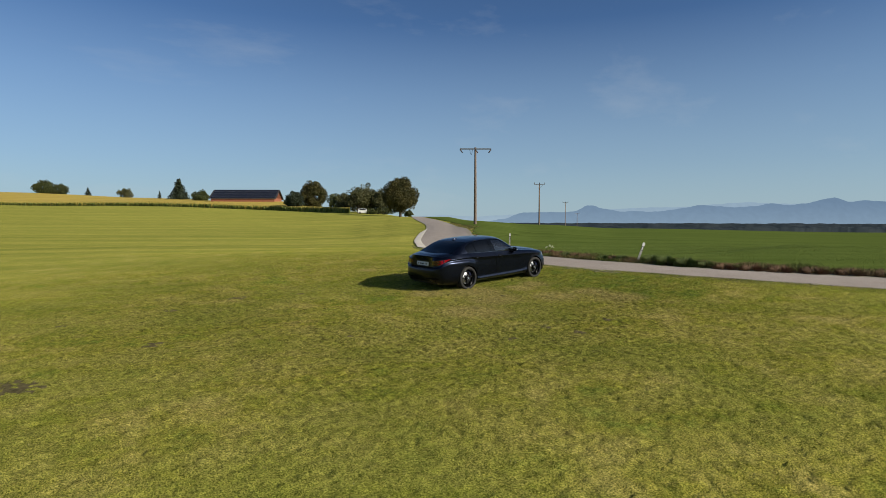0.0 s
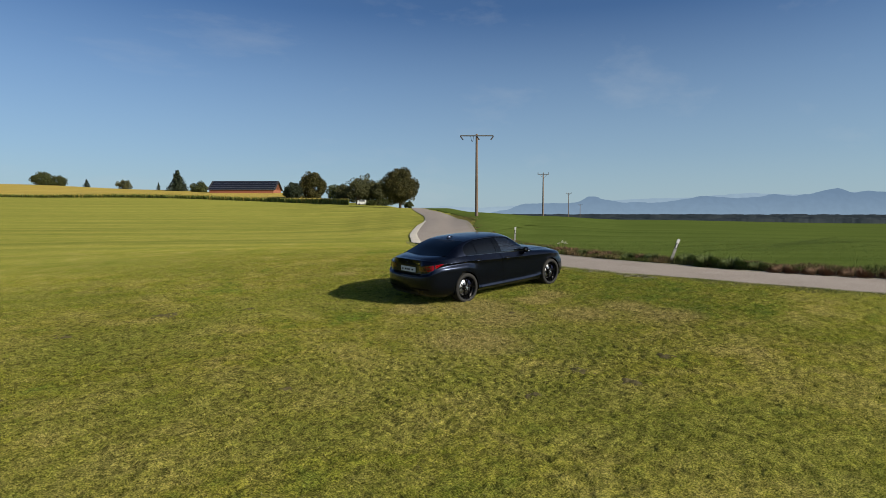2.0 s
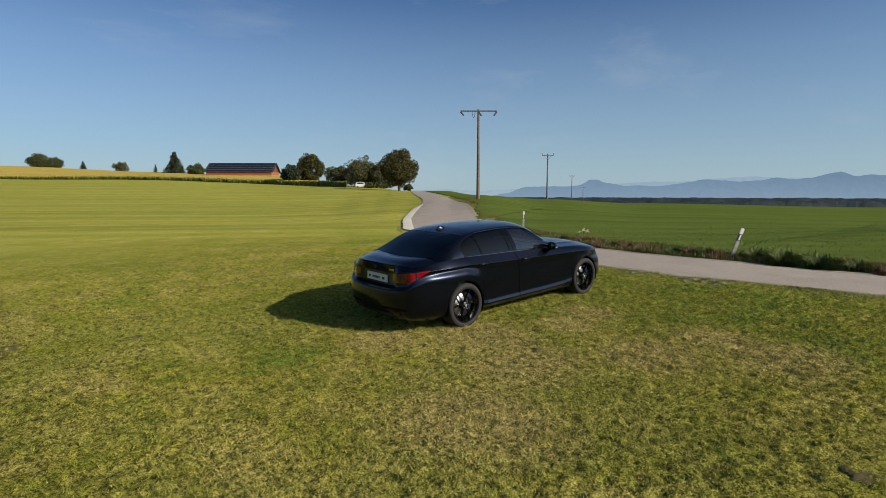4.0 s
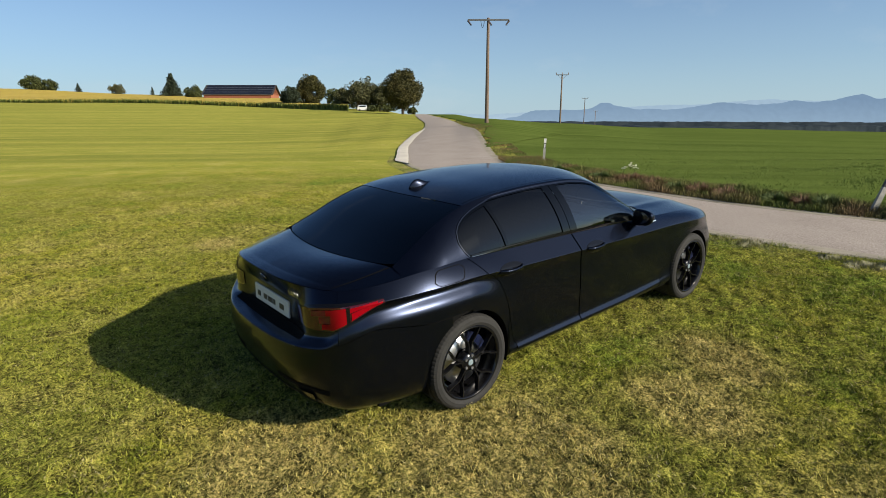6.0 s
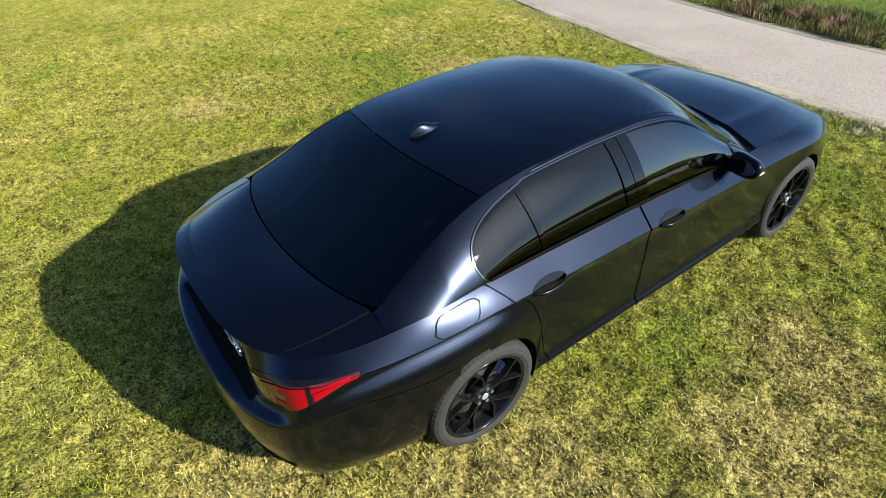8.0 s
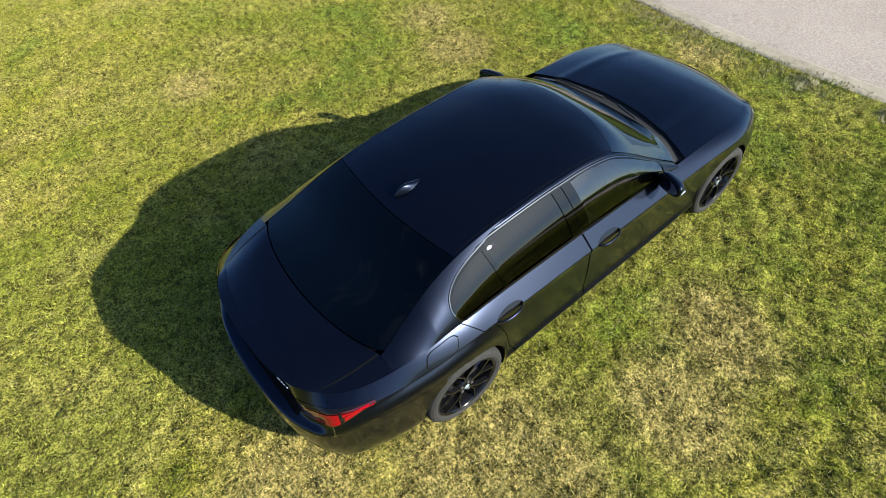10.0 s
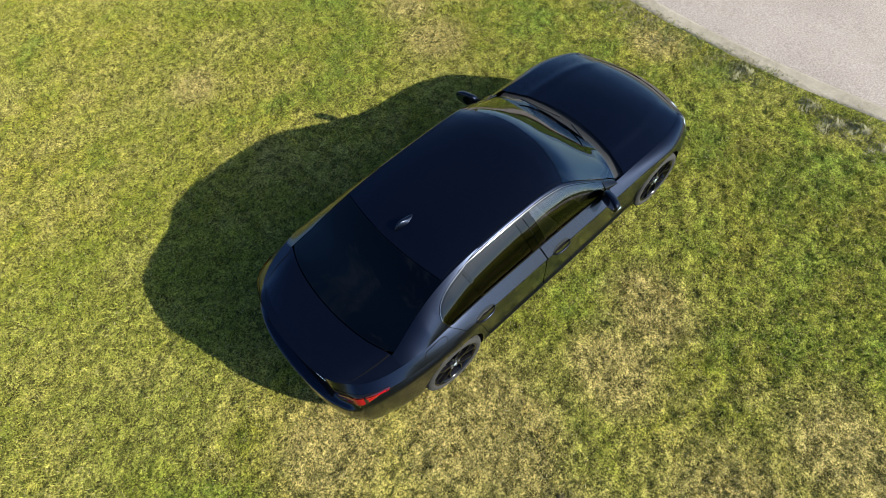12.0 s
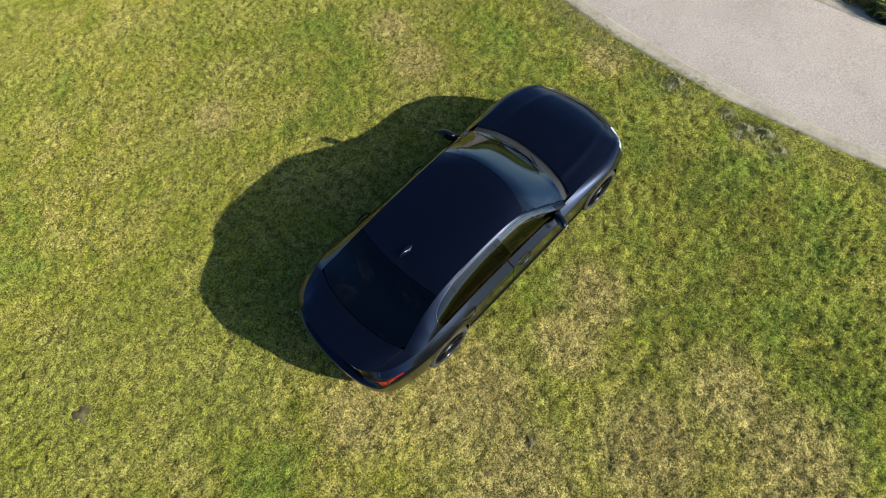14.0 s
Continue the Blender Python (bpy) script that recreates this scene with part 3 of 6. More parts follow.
def tree(name, at, height, width, trunk, mat, label, seed, clumps=9, count=5200, leaf=0.42, ragged=0.25, low=None, group="trees on the hill"):
    """A broad-leaved tree: trunk and limbs, and a crown of leaf clumps round many small centres."""
    rng = np.random.RandomState(seed)
    t = thing(name, Matrix.Translation(at), label, "tree", group)
    bm = bmesh.new()
    low = trunk if low is None else low
    limb(bm, (0, 0, -0.3), (0, 0, trunk + (height - trunk) * 0.35), width * 0.035 + 0.1, width * 0.022 + 0.04, 9)
    cz, rz, rx = low + (height - low) * 0.52, (height - low) * 0.5, width * 0.5
    pts = []
    for c in range(clumps * 5):
        d = rng.normal(size=3)
        d /= np.linalg.norm(d)
        r = rng.uniform(0.45, 1.0)**0.5 * rng.uniform(1 - ragged, 1.0 + ragged * 0.35)
        centre = np.array((d[0] * rx * r, d[1] * rx * r, cz + d[2] * rz * r * (1.0 if d[2] > 0 else 0.9)))
        if c < clumps:
            limb(bm, (0, 0, trunk * 0.9), centre * (0.8, 0.8, 0.9), width * 0.016 + 0.03, 0.02, 5)
        m = count // (clumps * 5)
        e = rng.normal(size=(m, 3))
        e /= np.linalg.norm(e, axis=1)[:, None]
        pts.append(centre + e * (rng.uniform(0.3, 1.0, (m, 1))**0.4) * width * rng.uniform(0.09, 0.17))
    part("trunk", bm, M_BARK, t, "", True)
    pts = np.concatenate(pts)
    leaves("crown", pts[pts[:, 2] > low * 0.75], leaf, mat, t, seed + 1)
    return t


def spruce(at, height, width, seed, label="dark green spruce tree", count=2600):
    rng = np.random.RandomState(seed)
    t = thing("spruce_tree", Matrix.Translation(at), label, "tree", "trees on the hill")
    bm = bmesh.new()
    limb(bm, (0, 0, -0.3), (0, 0, height * 0.97), width * 0.03 + 0.05, 0.03, 8)
    pts = []
    for tier in range(26):
        z = height * (0.04 + 0.94 * tier / 25)
        r = width * 0.5 * (1 - tier / 25.5)**0.8 * rng.uniform(0.75, 1.1)
        for a in range(11):
            th = rng.uniform(0, 6.28)
            ln = r * rng.uniform(0.7, 1.12)
            tip = np.array((ln * math.cos(th), ln * math.sin(th), z - ln * 0.28))
            m = max(3, int(count / 234 * (0.3 + ln / (width * 0.5))))
            k = rng.uniform(0.1, 1, (m, 1))
            pts.append(np.array((0, 0, z)) * (1 - k) + tip * k + rng.normal(size=(m, 3)) * 0.035 * width * 0.6)
            if a < 3:
                limb(bm, (0, 0, z), tip * (0.85, 0.85, 1), 0.05, 0.015, 4)
    part("trunk", bm, M_BARK, t)
    leaves("crown", np.concatenate(pts), 0.05 * width * 0.6, M_NEEDLE, t, seed + 1, 0.4)
    return t


def place(b, d, y=None):
    x, yy, z = spot(bearing(b), d)
    return (x, yy, z)


tree("linden_tree", place(709, 176), 11.5, 10.2, 1.6, M_LINDEN, "dense round linden tree with bronze-green crown beside the road", 11, 44, 34000, 0.20, 0.04, 1.0)
tree("fruit_tree", place(634, 212), 9.3, 9.6, 1.6, M_APPLE, "old grey-green fruit tree with loose twiggy crown", 12, 16, 7000, 0.27, 0.45, 0.7)
tree("fruit_tree", place(652, 218), 10.6, 9.4, 1.6, M_APPLE, "tall grey-green fruit tree with loose twiggy crown", 13, 16, 7000, 0.27, 0.55, 0.7)
tree("fruit_tree", place(670, 214), 9.4, 8.5, 1.5, M_APPLE, "grey-green fruit tree beside the linden", 28, 16, 6000, 0.27, 0.45, 0.5)
tree("fruit_tree", place(613, 222), 7.0, 7.1, 1.2, M_APPLE, "low grey-green fruit tree", 14, 12, 4200, 0.28, 0.35, 0.3)
tree("chestnut_tree", place(556, 268), 13.6, 11.6, 1.8, M_LINDEN, "dark broad chestnut tree behind the maize", 15, 26, 18000, 0.30, 0.14, 0.4)
tree("yew_tree", place(523, 262), 8.4, 7.6, 0.5, M_NEEDLE, "dark rounded yew tree behind the maize", 16, 20, 7000, 0.32, 0.04, 0.1)
tree("bush", place(597, 236), 7.2, 7.4, 0.8, M_BUSH, "leafy green bush at the orchard's end", 17, 12, 4000, 0.34, 0.2, 0.2)
tree("bush", place(357, 372), 8.2, 9.8, 0.6, M_BUSH, "leafy green bush beside the barn", 18, 12, 3600, 0.45, 0.15, 0.2)
tree("bush", place(678, 216), 3.0, 8.2, 0.4, M_BUSH, "low green bush under the fruit trees", 19, 10, 2600, 0.24, 0.2, 0.1)
tree("bush", place(657, 207), 1.7, 4.0, 0.3, M_BUSH, "low hedge bush before the parked car", 29, 10, 2200, 0.22, 0.2, 0.1)
tree("bush", place(724, 182), 2.0, 3.0, 0.3, M_BUSH, "low green bush by the road", 20, 6, 900, 0.25, 0.25, 0.1)
tree("bush", place(508, 300), 4.0, 3.6, 0.3, M_BUSH, "small green bush beside the barn", 24, 6, 900, 0.35, 0.25, 0.1)
spruce(place(319, 415), 16.5, 21.0, 21, "large dark green spruce tree on the hill", 6500)
tree("broad_tree", place(82, 500), 12.4, 16.0, 1.5, M_BUSH, "broad green tree on the hilltop", 22, 16, 5200, 0.55, 0.2, 0.4)
tree("broad_tree", place(109, 505), 10.0, 13.5, 1.5, M_BUSH, "broad grey-green tree on the hilltop", 23, 14, 4200, 0.5, 0.25, 0.4)
spruce(place(159, 490), 8.6, 9.0, 25, "small green conifer on the hilltop", 3200)
tree("broad_tree", place(224, 480), 8.6, 11.0, 0.6, M_APPLE, "small grey-green tree on the hilltop", 26, 10, 2400, 0.5, 0.4, 0.3)
spruce(place(285, 450), 8.0, 6.0, 27, "small slim conifer on the hilltop", 2600)
# wooded plain beyond the crest of the field
rng = np.random.RandomState(5)
for nm, d, top, dep, mt, lab in (("far_woodland", 1250, -0.2, 500, M_WOOD, "dark distant woodland beyond the green field"), ("far_woodland", 900, -5.5, 120, M_WOOD, "dark distant tree line beyond the green field")):
    vs, fs = [], []
    cols, rows = 620, 6
    for a in range(cols):
        b = 745 + (1900 - 745) * a / (cols - 1)
        for r in range(rows):
            kk = r / (rows - 1)
            q = EYE + (d + dep * kk) * (AHEAD + bearing(b) * ASIDE)
            fall = (b - 1000) / 568 * (4.0 if d > 1000 else 3.0)
            h = -60 if r == 0 else top - fall * 0.5 + 2.0 * noise.fractal((b * 0.05, 0.25 * r, d), 0.9, 2.1, 4) + 0.5 * r + rng.uniform(-0.25, 0.25)
            if d < 1000:
                h += -7 * max(0, noise.noise((b * 0.012, 3.3, 0)))
            vs.append((q[0], q[1], h))
    for a in range(cols - 1):
        for r in range(rows - 1):
            i = a * rows + r
            fs.append((i, i + rows, i + rows + 1, i + 1))
    tagged(mesh_object(nm, vs, fs, mt, True), lab, "woodland", kind="stuff")
vs, fs = [], []
for a in range(60):
    b = 640 + 1500 * a / 59
    for d, h in ((2600, -60), (2650, -14), (4200, -4)):
        q = EYE + d * (AHEAD + bearing(b) * ASIDE)
        vs.append((q[0], q[1], h))
fs = [(a * 3 + r, a * 3 + 3 + r, a * 3 + 4 + r, a * 3 + 1 + r) for a in range(59) for r in range(2)]
tagged(mesh_object("backdrop", vs, fs, M_PLAIN), "plain before the mountains in painted blue haze", "backdrop", kind="structure")

# ---- barn ----
M_TIMBER = varied("red_brown_boards", (0.20, 0.065, 0.035), (0.36, 0.135, 0.075), 0.6, 0.85, 0.4, 0.02, 8, (6, 6, 0.3))
M_TILES = varied("dark_roof_tiles", (0.022, 0.022, 0.026), (0.05, 0.048, 0.05), 0.8, 0.7, 0.4, 0.02, 8)
M_SOLAR = material("solar_panel", (0.014, 0.016, 0.024), 0.22, coat=0.4)
M_ALU = material("panel_frame", (0.28, 0.29, 0.30), 0.5, metal=0.4)
bx, by, bz = place(431, 335)
turn = math.atan2(ASIDE[1], ASIDE[0])
barn = thing("barn", Matrix.Translation((bx, by, bz)) @ Matrix.Rotation(turn, 4, "Z"), "long red-brown timber barn with a dark solar-panel roof", "barn")
LEN, DEEP_B, WALL_H, RIDGE_H = 38.0, 15.0, 4.2, 9.2


def slab(name, mat, parent, size, at, label="", turn=None, bevel=0.0):
    bm = bmesh.new()
    bmesh.ops.create_cube(bm, size=1, matrix=Matrix.Diagonal((*size, 1)))
    if bevel:
        bmesh.ops.bevel(bm, geom=bm.edges, offset=bevel, segments=2, affect="EDGES", profile=0.6)
    ob = part(name, bm, mat, parent, label)
    ob.matrix_local = Matrix.Translation(at) @ (turn or Matrix.Identity(4))
    return ob


wall = slab("wall", M_TIMBER, barn, (LEN, DEEP_B, WALL_H + 1), (0, DEEP_B / 2, WALL_H / 2 - 0.5))
for i in range(37):
    slab("board", M_TIMBER, wall, (0.9, 0.05, WALL_H), (-LEN / 2 + 0.5 + i * (LEN - 1) / 36, -DEEP_B / 2 - 0.03, 0.5))
for sx in (-1, 1):
    bm = bmesh.new()
    f = [bm.verts.new(p) for p in ((sx * LEN / 2, 0, WALL_H), (sx * LEN / 2, DEEP_B, WALL_H), (sx * LEN / 2, DEEP_B / 2, RIDGE_H - 0.1))]
    bm.faces.new(f)
    bmesh.ops.solidify(bm, geom=bm.faces, thickness=0.2 * sx)
    part("gable", bm, M_TIMBER, barn)
rise = math.atan2(RIDGE_H - WALL_H, DEEP_B / 2)
run = math.hypot(RIDGE_H - WALL_H, DEEP_B / 2) + 1.0
for sy in (-1, 1):
    roof = slab("roof", M_TILES, barn, (LEN + 2.4, run, 0.25), (0, DEEP_B / 2 + sy * (DEEP_B / 4 + 0.25), (WALL_H + RIDGE_H) / 2 - 0.1),
                "dark tiled roof slope", Matrix.Rotation(-sy * rise, 4, "X"))
    if sy < 0:
        for i in range(22):
            for j in range(4):
                slab("solar_panel", M_SOLAR, roof, (1.62, run / 4 - 0.28, 0.07), (-LEN / 2 - 0.1 + (i + 0.5) * (LEN + 0.4) / 22, -run / 2 + (j + 0.5) * run / 4, 0.17), "" if i or j else "dark solar panel")
        for j in range(5):
            slab("panel_rail", M_ALU, roof, (LEN + 0.6, 0.09, 0.09), (0, -run / 2 + 0.05 + j * (run - 0.1) / 4, 0.19))

# ---- maize field ----
EDGE = ((-1.30, 470), (-0.95, 400), (-0.80, 372), (-0.65, 335), (-0.495, 302), (-0.40, 283), (-0.30, 264), (-0.24, 240), (-0.19, 214), (-0.165, 198))
edge_d = curve([e[0] for e in EDGE], [e[1] for e in EDGE])


def maize_depth(t):
    return 12 + 230 * float(smooth(-0.20, -0.36, t)) if t > -0.36 else 242


vs, fs, rows = [], [], 26
cols = steps(-1.30, -0.166, 260)
for a, t in enumerate(cols):
    d0 = edge_d(t)
    for r in range(rows):
        kk = (r / (rows - 1))**1.6
        q = EYE + (d0 + maize_depth(t) * kk + 0.6) * (AHEAD + t * ASIDE)
        h = float(land(q[0], q[1]))
        vs.append((q[0], q[1], h + (-0.3 if r == 0 else 2.0 + 0.22 * noise.noise((q[0] * 0.7, q[1] * 0.7, 0)))))
for a in range(len(cols) - 1):
    for r in range(rows - 1):
        i = a * rows + r
        fs.append((i, i + rows, i + rows + 1, i + 1))
M_CANOPY = material("maize_canopy", (0.30, 0.24, 0.065), 0.9, spec=0.15)
k = Nodes(M_CANOPY)
k.base(k.mix(0.5, k.ramp(k.noise(0.05, 5, 0.6), ((0.35, (0.46, 0.33, 0.055)), (0.65, (0.60, 0.44, 0.09)))), k.ramp(k.noise(1.6, 4, 0.7), ((0.3, (0.30, 0.24, 0.04)), (0.7, (0.62, 0.46, 0.11))))))
k.bump(k.noise(1.2, 5, 0.7), 0.9, 0.5)
tagged(mesh_object("maize_field", vs, fs, M_CANOPY), "ripe golden-topped maize field on the hillside", "maize", kind="stuff")


def blade_mesh(name, p, h, w, lean, mat, seed, curl=0.0):
    """One leaning blade at each point p: a triangle, or two with a bend."""
    rng = np.random.RandomState(seed)
    n = len(p)
    th = rng.uniform(0, 2 * math.pi, n)
    side = np.column_stack([np.cos(th), np.sin(th), np.zeros(n)]) * (w / 2)[:, None]
    ph = rng.uniform(0, 2 * math.pi, n)
    out = np.column_stack([np.cos(ph), np.sin(ph), np.zeros(n)]) * (lean * h)[:, None]
    up = np.zeros((n, 3))
    up[:, 2] = h * np.sqrt(np.maximum(0.05, 1 - np.minimum(lean, 0.97)**2))
    if curl:
        mid = p + out * 0.4 + up * 0.7
        v = np.stack([p - side, p + side, mid + side * 0.8, mid - side * 0.8, p + out * (1 + curl) + up * (1 - 0.25 * curl)], 1).reshape(-1, 3)
        i = np.arange(n)[:, None] * 5
        f = np.concatenate([i + (0, 1, 2), i + (0, 2, 3), i + (3, 2, 4)])
    else:
        v = np.stack([p - side, p + side, p + out + up], 1).reshape(-1, 3)
        f = np.arange(3 * n).reshape(-1, 3)
    me = bpy.data.meshes.new(name)
    me.vertices.add(len(v))
    me.vertices.foreach_set("co", v.astype(np.float32).ravel())
    me.loops.add(f.size)
    me.loops.foreach_set("vertex_index", f.astype(np.int32).ravel())
    me.polygons.add(len(f))
    me.polygons.foreach_set("loop_start", np.arange(0, f.size, 3, dtype=np.int32))
    me.polygons.foreach_set("loop_total", np.full(len(f), 3, np.int32))
    me.materials.append(mat)
    me.update()
    return new(name, me)


rng = np.random.RandomState(31)
t = rng.uniform(-1.28, -0.166, 15000)
back = rng.uniform(0, 1, 15000)**2 * np.where(t > -0.3, 14, 30)
d = np.array([edge_d(q) for q in t]) + back
xy = EYE + d[:, None] * (AHEAD + t[:, None] * ASIDE)
p = np.column_stack([xy, land(xy[:, 0], xy[:, 1])])
tagged(blade_mesh("maize_plants", p, rng.uniform(1.7, 2.5, len(p)), rng.uniform(0.25, 0.5, len(p)), rng.uniform(0.05, 0.35, len(p)), M_CORN, 32, 0.4), "green maize stalks along the field's edge", "maize", kind="stuff")
p2 = p[::5] + (0, 0, 1.75)
tagged(blade_mesh("maize_tassels", p2, rng.uniform(0.3, 0.6, len(p2)), rng.uniform(0.2, 0.4, len(p2)), rng.uniform(0.1, 0.5, len(p2)), M_TASSEL, 33, 0.3), "golden maize tassels", "maize", kind="stuff")

# ---- parked vehicles under the fruit trees ----
M_WHITE = varied("white_paint", (0.55, 0.55, 0.55), (0.75, 0.75, 0.74), 1.0, 0.35, 0.05, 0.002)
M_DARKGLASS = material("far_glass", (0.01, 0.012, 0.014), 0.1)
M_TYRE = material("far_rubber", (0.02, 0.02, 0.02), 0.85)


def small_van(at, turn, label):
    van = thing("parked_van", Matrix.Translation(at) @ Matrix.Rotation(turn, 4, "Z"), label, "van")
    slab("body", M_WHITE, van, (4.2, 1.8, 0.9), (0, 0, 0.75), "", None, 0.15)
    slab("cabin", M_WHITE, van, (3.0, 1.7, 0.75), (-0.4, 0, 1.5), "", None, 0.18)
    for sy in (-1, 1):
        slab("window", M_DARKGLASS, van, (2.3, 0.04, 0.45), (-0.4, sy * 0.86, 1.55))
        for x in (-1.35, 1.35):
            bm = bmesh.new()
            bmesh.ops.create_cone(bm, cap_ends=True, segments=20, radius1=0.33, radius2=0.33, depth=0.2, matrix=Matrix.Rotation(math.pi / 2, 4, "X"))
            w = part("wheel", bm, M_TYRE, van)
            w.matrix_local = Matrix.Translation((x, sy * 0.82, 0.33))


small_van(place(644, 206), turn + 0.2, "small white van parked under the fruit trees")


# ---- power line ----
def power_pole(b, d, height, span, label, style):
    x, y, z = place(b, d)
    pole = thing("power_pole", Matrix.Translation((x, y, z)) @ Matrix.Rotation(turn, 4, "Z"), label, "power pole", "power line")
    bm = bmesh.new()
    limb(bm, (0, 0, -0.5), (0, 0, height), 0.17, 0.11, 14)
    part("mast", bm, M_POLE, pole, "weathered brown wooden mast", True)
    arm = slab("crossarm", M_STEEL, pole, (span, 0.12, 0.12), (0, -0.13, height - 0.18), "dark steel crossarm")
    for sx in (-0.98, 0, 0.98):
        bm = bmesh.new()
        if style:
            # strain insulators hang obliquely from the arm
            for q in range(4):
                bmesh.ops.create_cone(bm, cap_ends=True, segments=10, radius1=0.085, radius2=0.05, depth=0.12,
                                      matrix=Matrix.Translation((0.07 * q * (1 if sx < 0.5 else -1), -0.1 - 0.06 * q, -0.10 * q)))
            ob = part("insulator", bm, M_CERAMIC, arm, "dark ceramic insulator")
            ob.matrix_local = Matrix.Translation((sx * span / 2, 0, -0.1))
        else:
            for q in range(3):
                bmesh.ops.create_cone(bm, cap_ends=True, segments=10, radius1=0.08, radius2=0.05, depth=0.12, matrix=Matrix.Translation((0, 0, 0.1 * q)))
            ob = part("insulator", bm, M_CERAMIC, arm, "dark ceramic insulator")
            ob.matrix_local = Matrix.Translation((sx * span / 2, 0, 0.12))
    for sx in (-1, 1):
        bm = bmesh.new()
        limb(bm, (sx * 0.75, -0.1, height - 0.2), (0, -0.12, height - 0.95), 0.03, 0.03, 6)
        if not style:
            part("brace", bm, M_STEEL, pole)
        else:
            bm.free()
    if style:
        bm = bmesh.new()
        prev = None
        for q in range(9):
            a = -0.62 + 0.3 * q / 8
            c = Vector((a, -0.2, height - 0.25 - 0.55 * math.sin(math.pi * q / 8)))
            if prev:
                limb(bm, prev, c, 0.02, 0.02, 5)
            prev = c
        part("jumper_cable", bm, M_INK_D, pole, "black looped cable")
    return pole


M_INK_D = material("black_cable", (0.015, 0.015, 0.015), 0.6)
power_pole(841, 61, 8.35, 3.35, "tall wooden power pole with steel crossarm beside the road", True)
power_pole(954, 112, 8.2, 2.1, "wooden power pole standing in the green field", False)
power_pole(1000, 222, 10.7, 2.1, "distant wooden power pole in the field", False)
power_pole(1021, 300, 10.9, 2.4, "far wooden power pole beyond the field", False)

# ---- delineator posts ----
M_POSTWHITE = varied("white_plastic", (0.50, 0.49, 0.45), (0.74, 0.73, 0.70), 6, 0.55, 0.1, 0.002)
M_POSTGREY = varied("grubby_plastic", (0.16, 0.155, 0.13), (0.42, 0.41, 0.37), 4, 0.7, 0.2, 0.002)
M_POSTBLACK = material("black_band", (0.03, 0.03, 0.03), 0.6)
M_REFLECT = material("reflector", (0.75, 0.75, 0.72), 0.2)


def delineator(x, y, lean, away, label, size=1.0):
    z = float(land(x, y))
    post = thing("delineator_post", Matrix.Translation((x, y, z)) @ Matrix.Rotation(away, 4, "Z") @ Matrix.Rotation(lean, 4, "Y") @ Matrix.Scale(size, 4), label, "road post", "delineator posts")

    def prism(a, b, w, dp, top=0.0):
        bm = bmesh.new()
        outline = ((-w / 2, -dp / 2), (w / 2, -dp / 2), (w / 2 * 0.75, dp / 2 * 0.7), (0, dp / 2), (-w / 2 * 0.75, dp / 2 * 0.7))
        lo = [bm.verts.new((px, py, a)) for px, py in outline]
        hi = [bm.verts.new((px, py, b + top * (py / dp))) for px, py in outline]
        bm.faces.new(lo[::-1])
        bm.faces.new(hi)
        for i in range(5):
            bm.faces.new((lo[i], lo[(i + 1) % 5], hi[(i + 1) % 5], hi[i]))
        return bm
    part("shaft", prism(-0.2, 0.58, 0.10, 0.09), M_POSTGREY, post, "weathered grey-white shaft")
    part("black_band", prism(0.58, 0.80, 0.104, 0.094), M_POSTBLACK, post, "slanted black band")
    part("head", prism(0.80, 0.95, 0.10, 0.09, -0.06), M_POSTWHITE, post, "white head")
    slab("reflector", M_REFLECT, post, (0.04, 0.008, 0.16), (0, -0.051, 0.69), "grey reflector")
    return post


delineator(12.4, 10.05, radians(2), turn, "white delineator post with a black band, upright in the verge", 0.88)
delineator(7.64, -0.99, radians(19), turn, "grubby white delineator post leaning over in the verge", 0.84)

# ---- grass ----
def scatter(n, x0, x1, y0, y1, seed):
    r = np.random.RandomState(seed)
    x, y = r.uniform(x0, x1, n), r.uniform(y0, y1, n)
    return r, x, y


def patchy(x, y, scale, seed):
    """Smooth noise between 0 and 1 for each place."""
    return np.array([noise.noise((a * scale, b * scale, seed)) for a, b in zip(x.tolist(), y.tolist())]) * 0.5 + 0.5


def turf_rise(x, y):
    """Height of the lumpy turf over the plain ground; away from the car it stands in higher tufts with hollows between."""
    out = np.empty(len(x))
    wild = smooth(3.6, 6.5, np.hypot(x + 0.5, y))
    for i, (a, b, w) in enumerate(zip(x.tolist(), y.tolist(), wild.tolist())):
        out[i] = noise.noise((a * 5.3, b * 5.3, 3.0)) * (0.45 - 0.20 * w) + noise.noise((a * 12.7, b * 12.7, 5.0)) * (0.35 + 0.25 * w) + noise.noise((a * 29, b * 29, 9.0)) * 0.35 * (1 - 0.5 * w)
    return (0.036 + 0.008 * wild) * smooth(-0.40, 0.45, out)


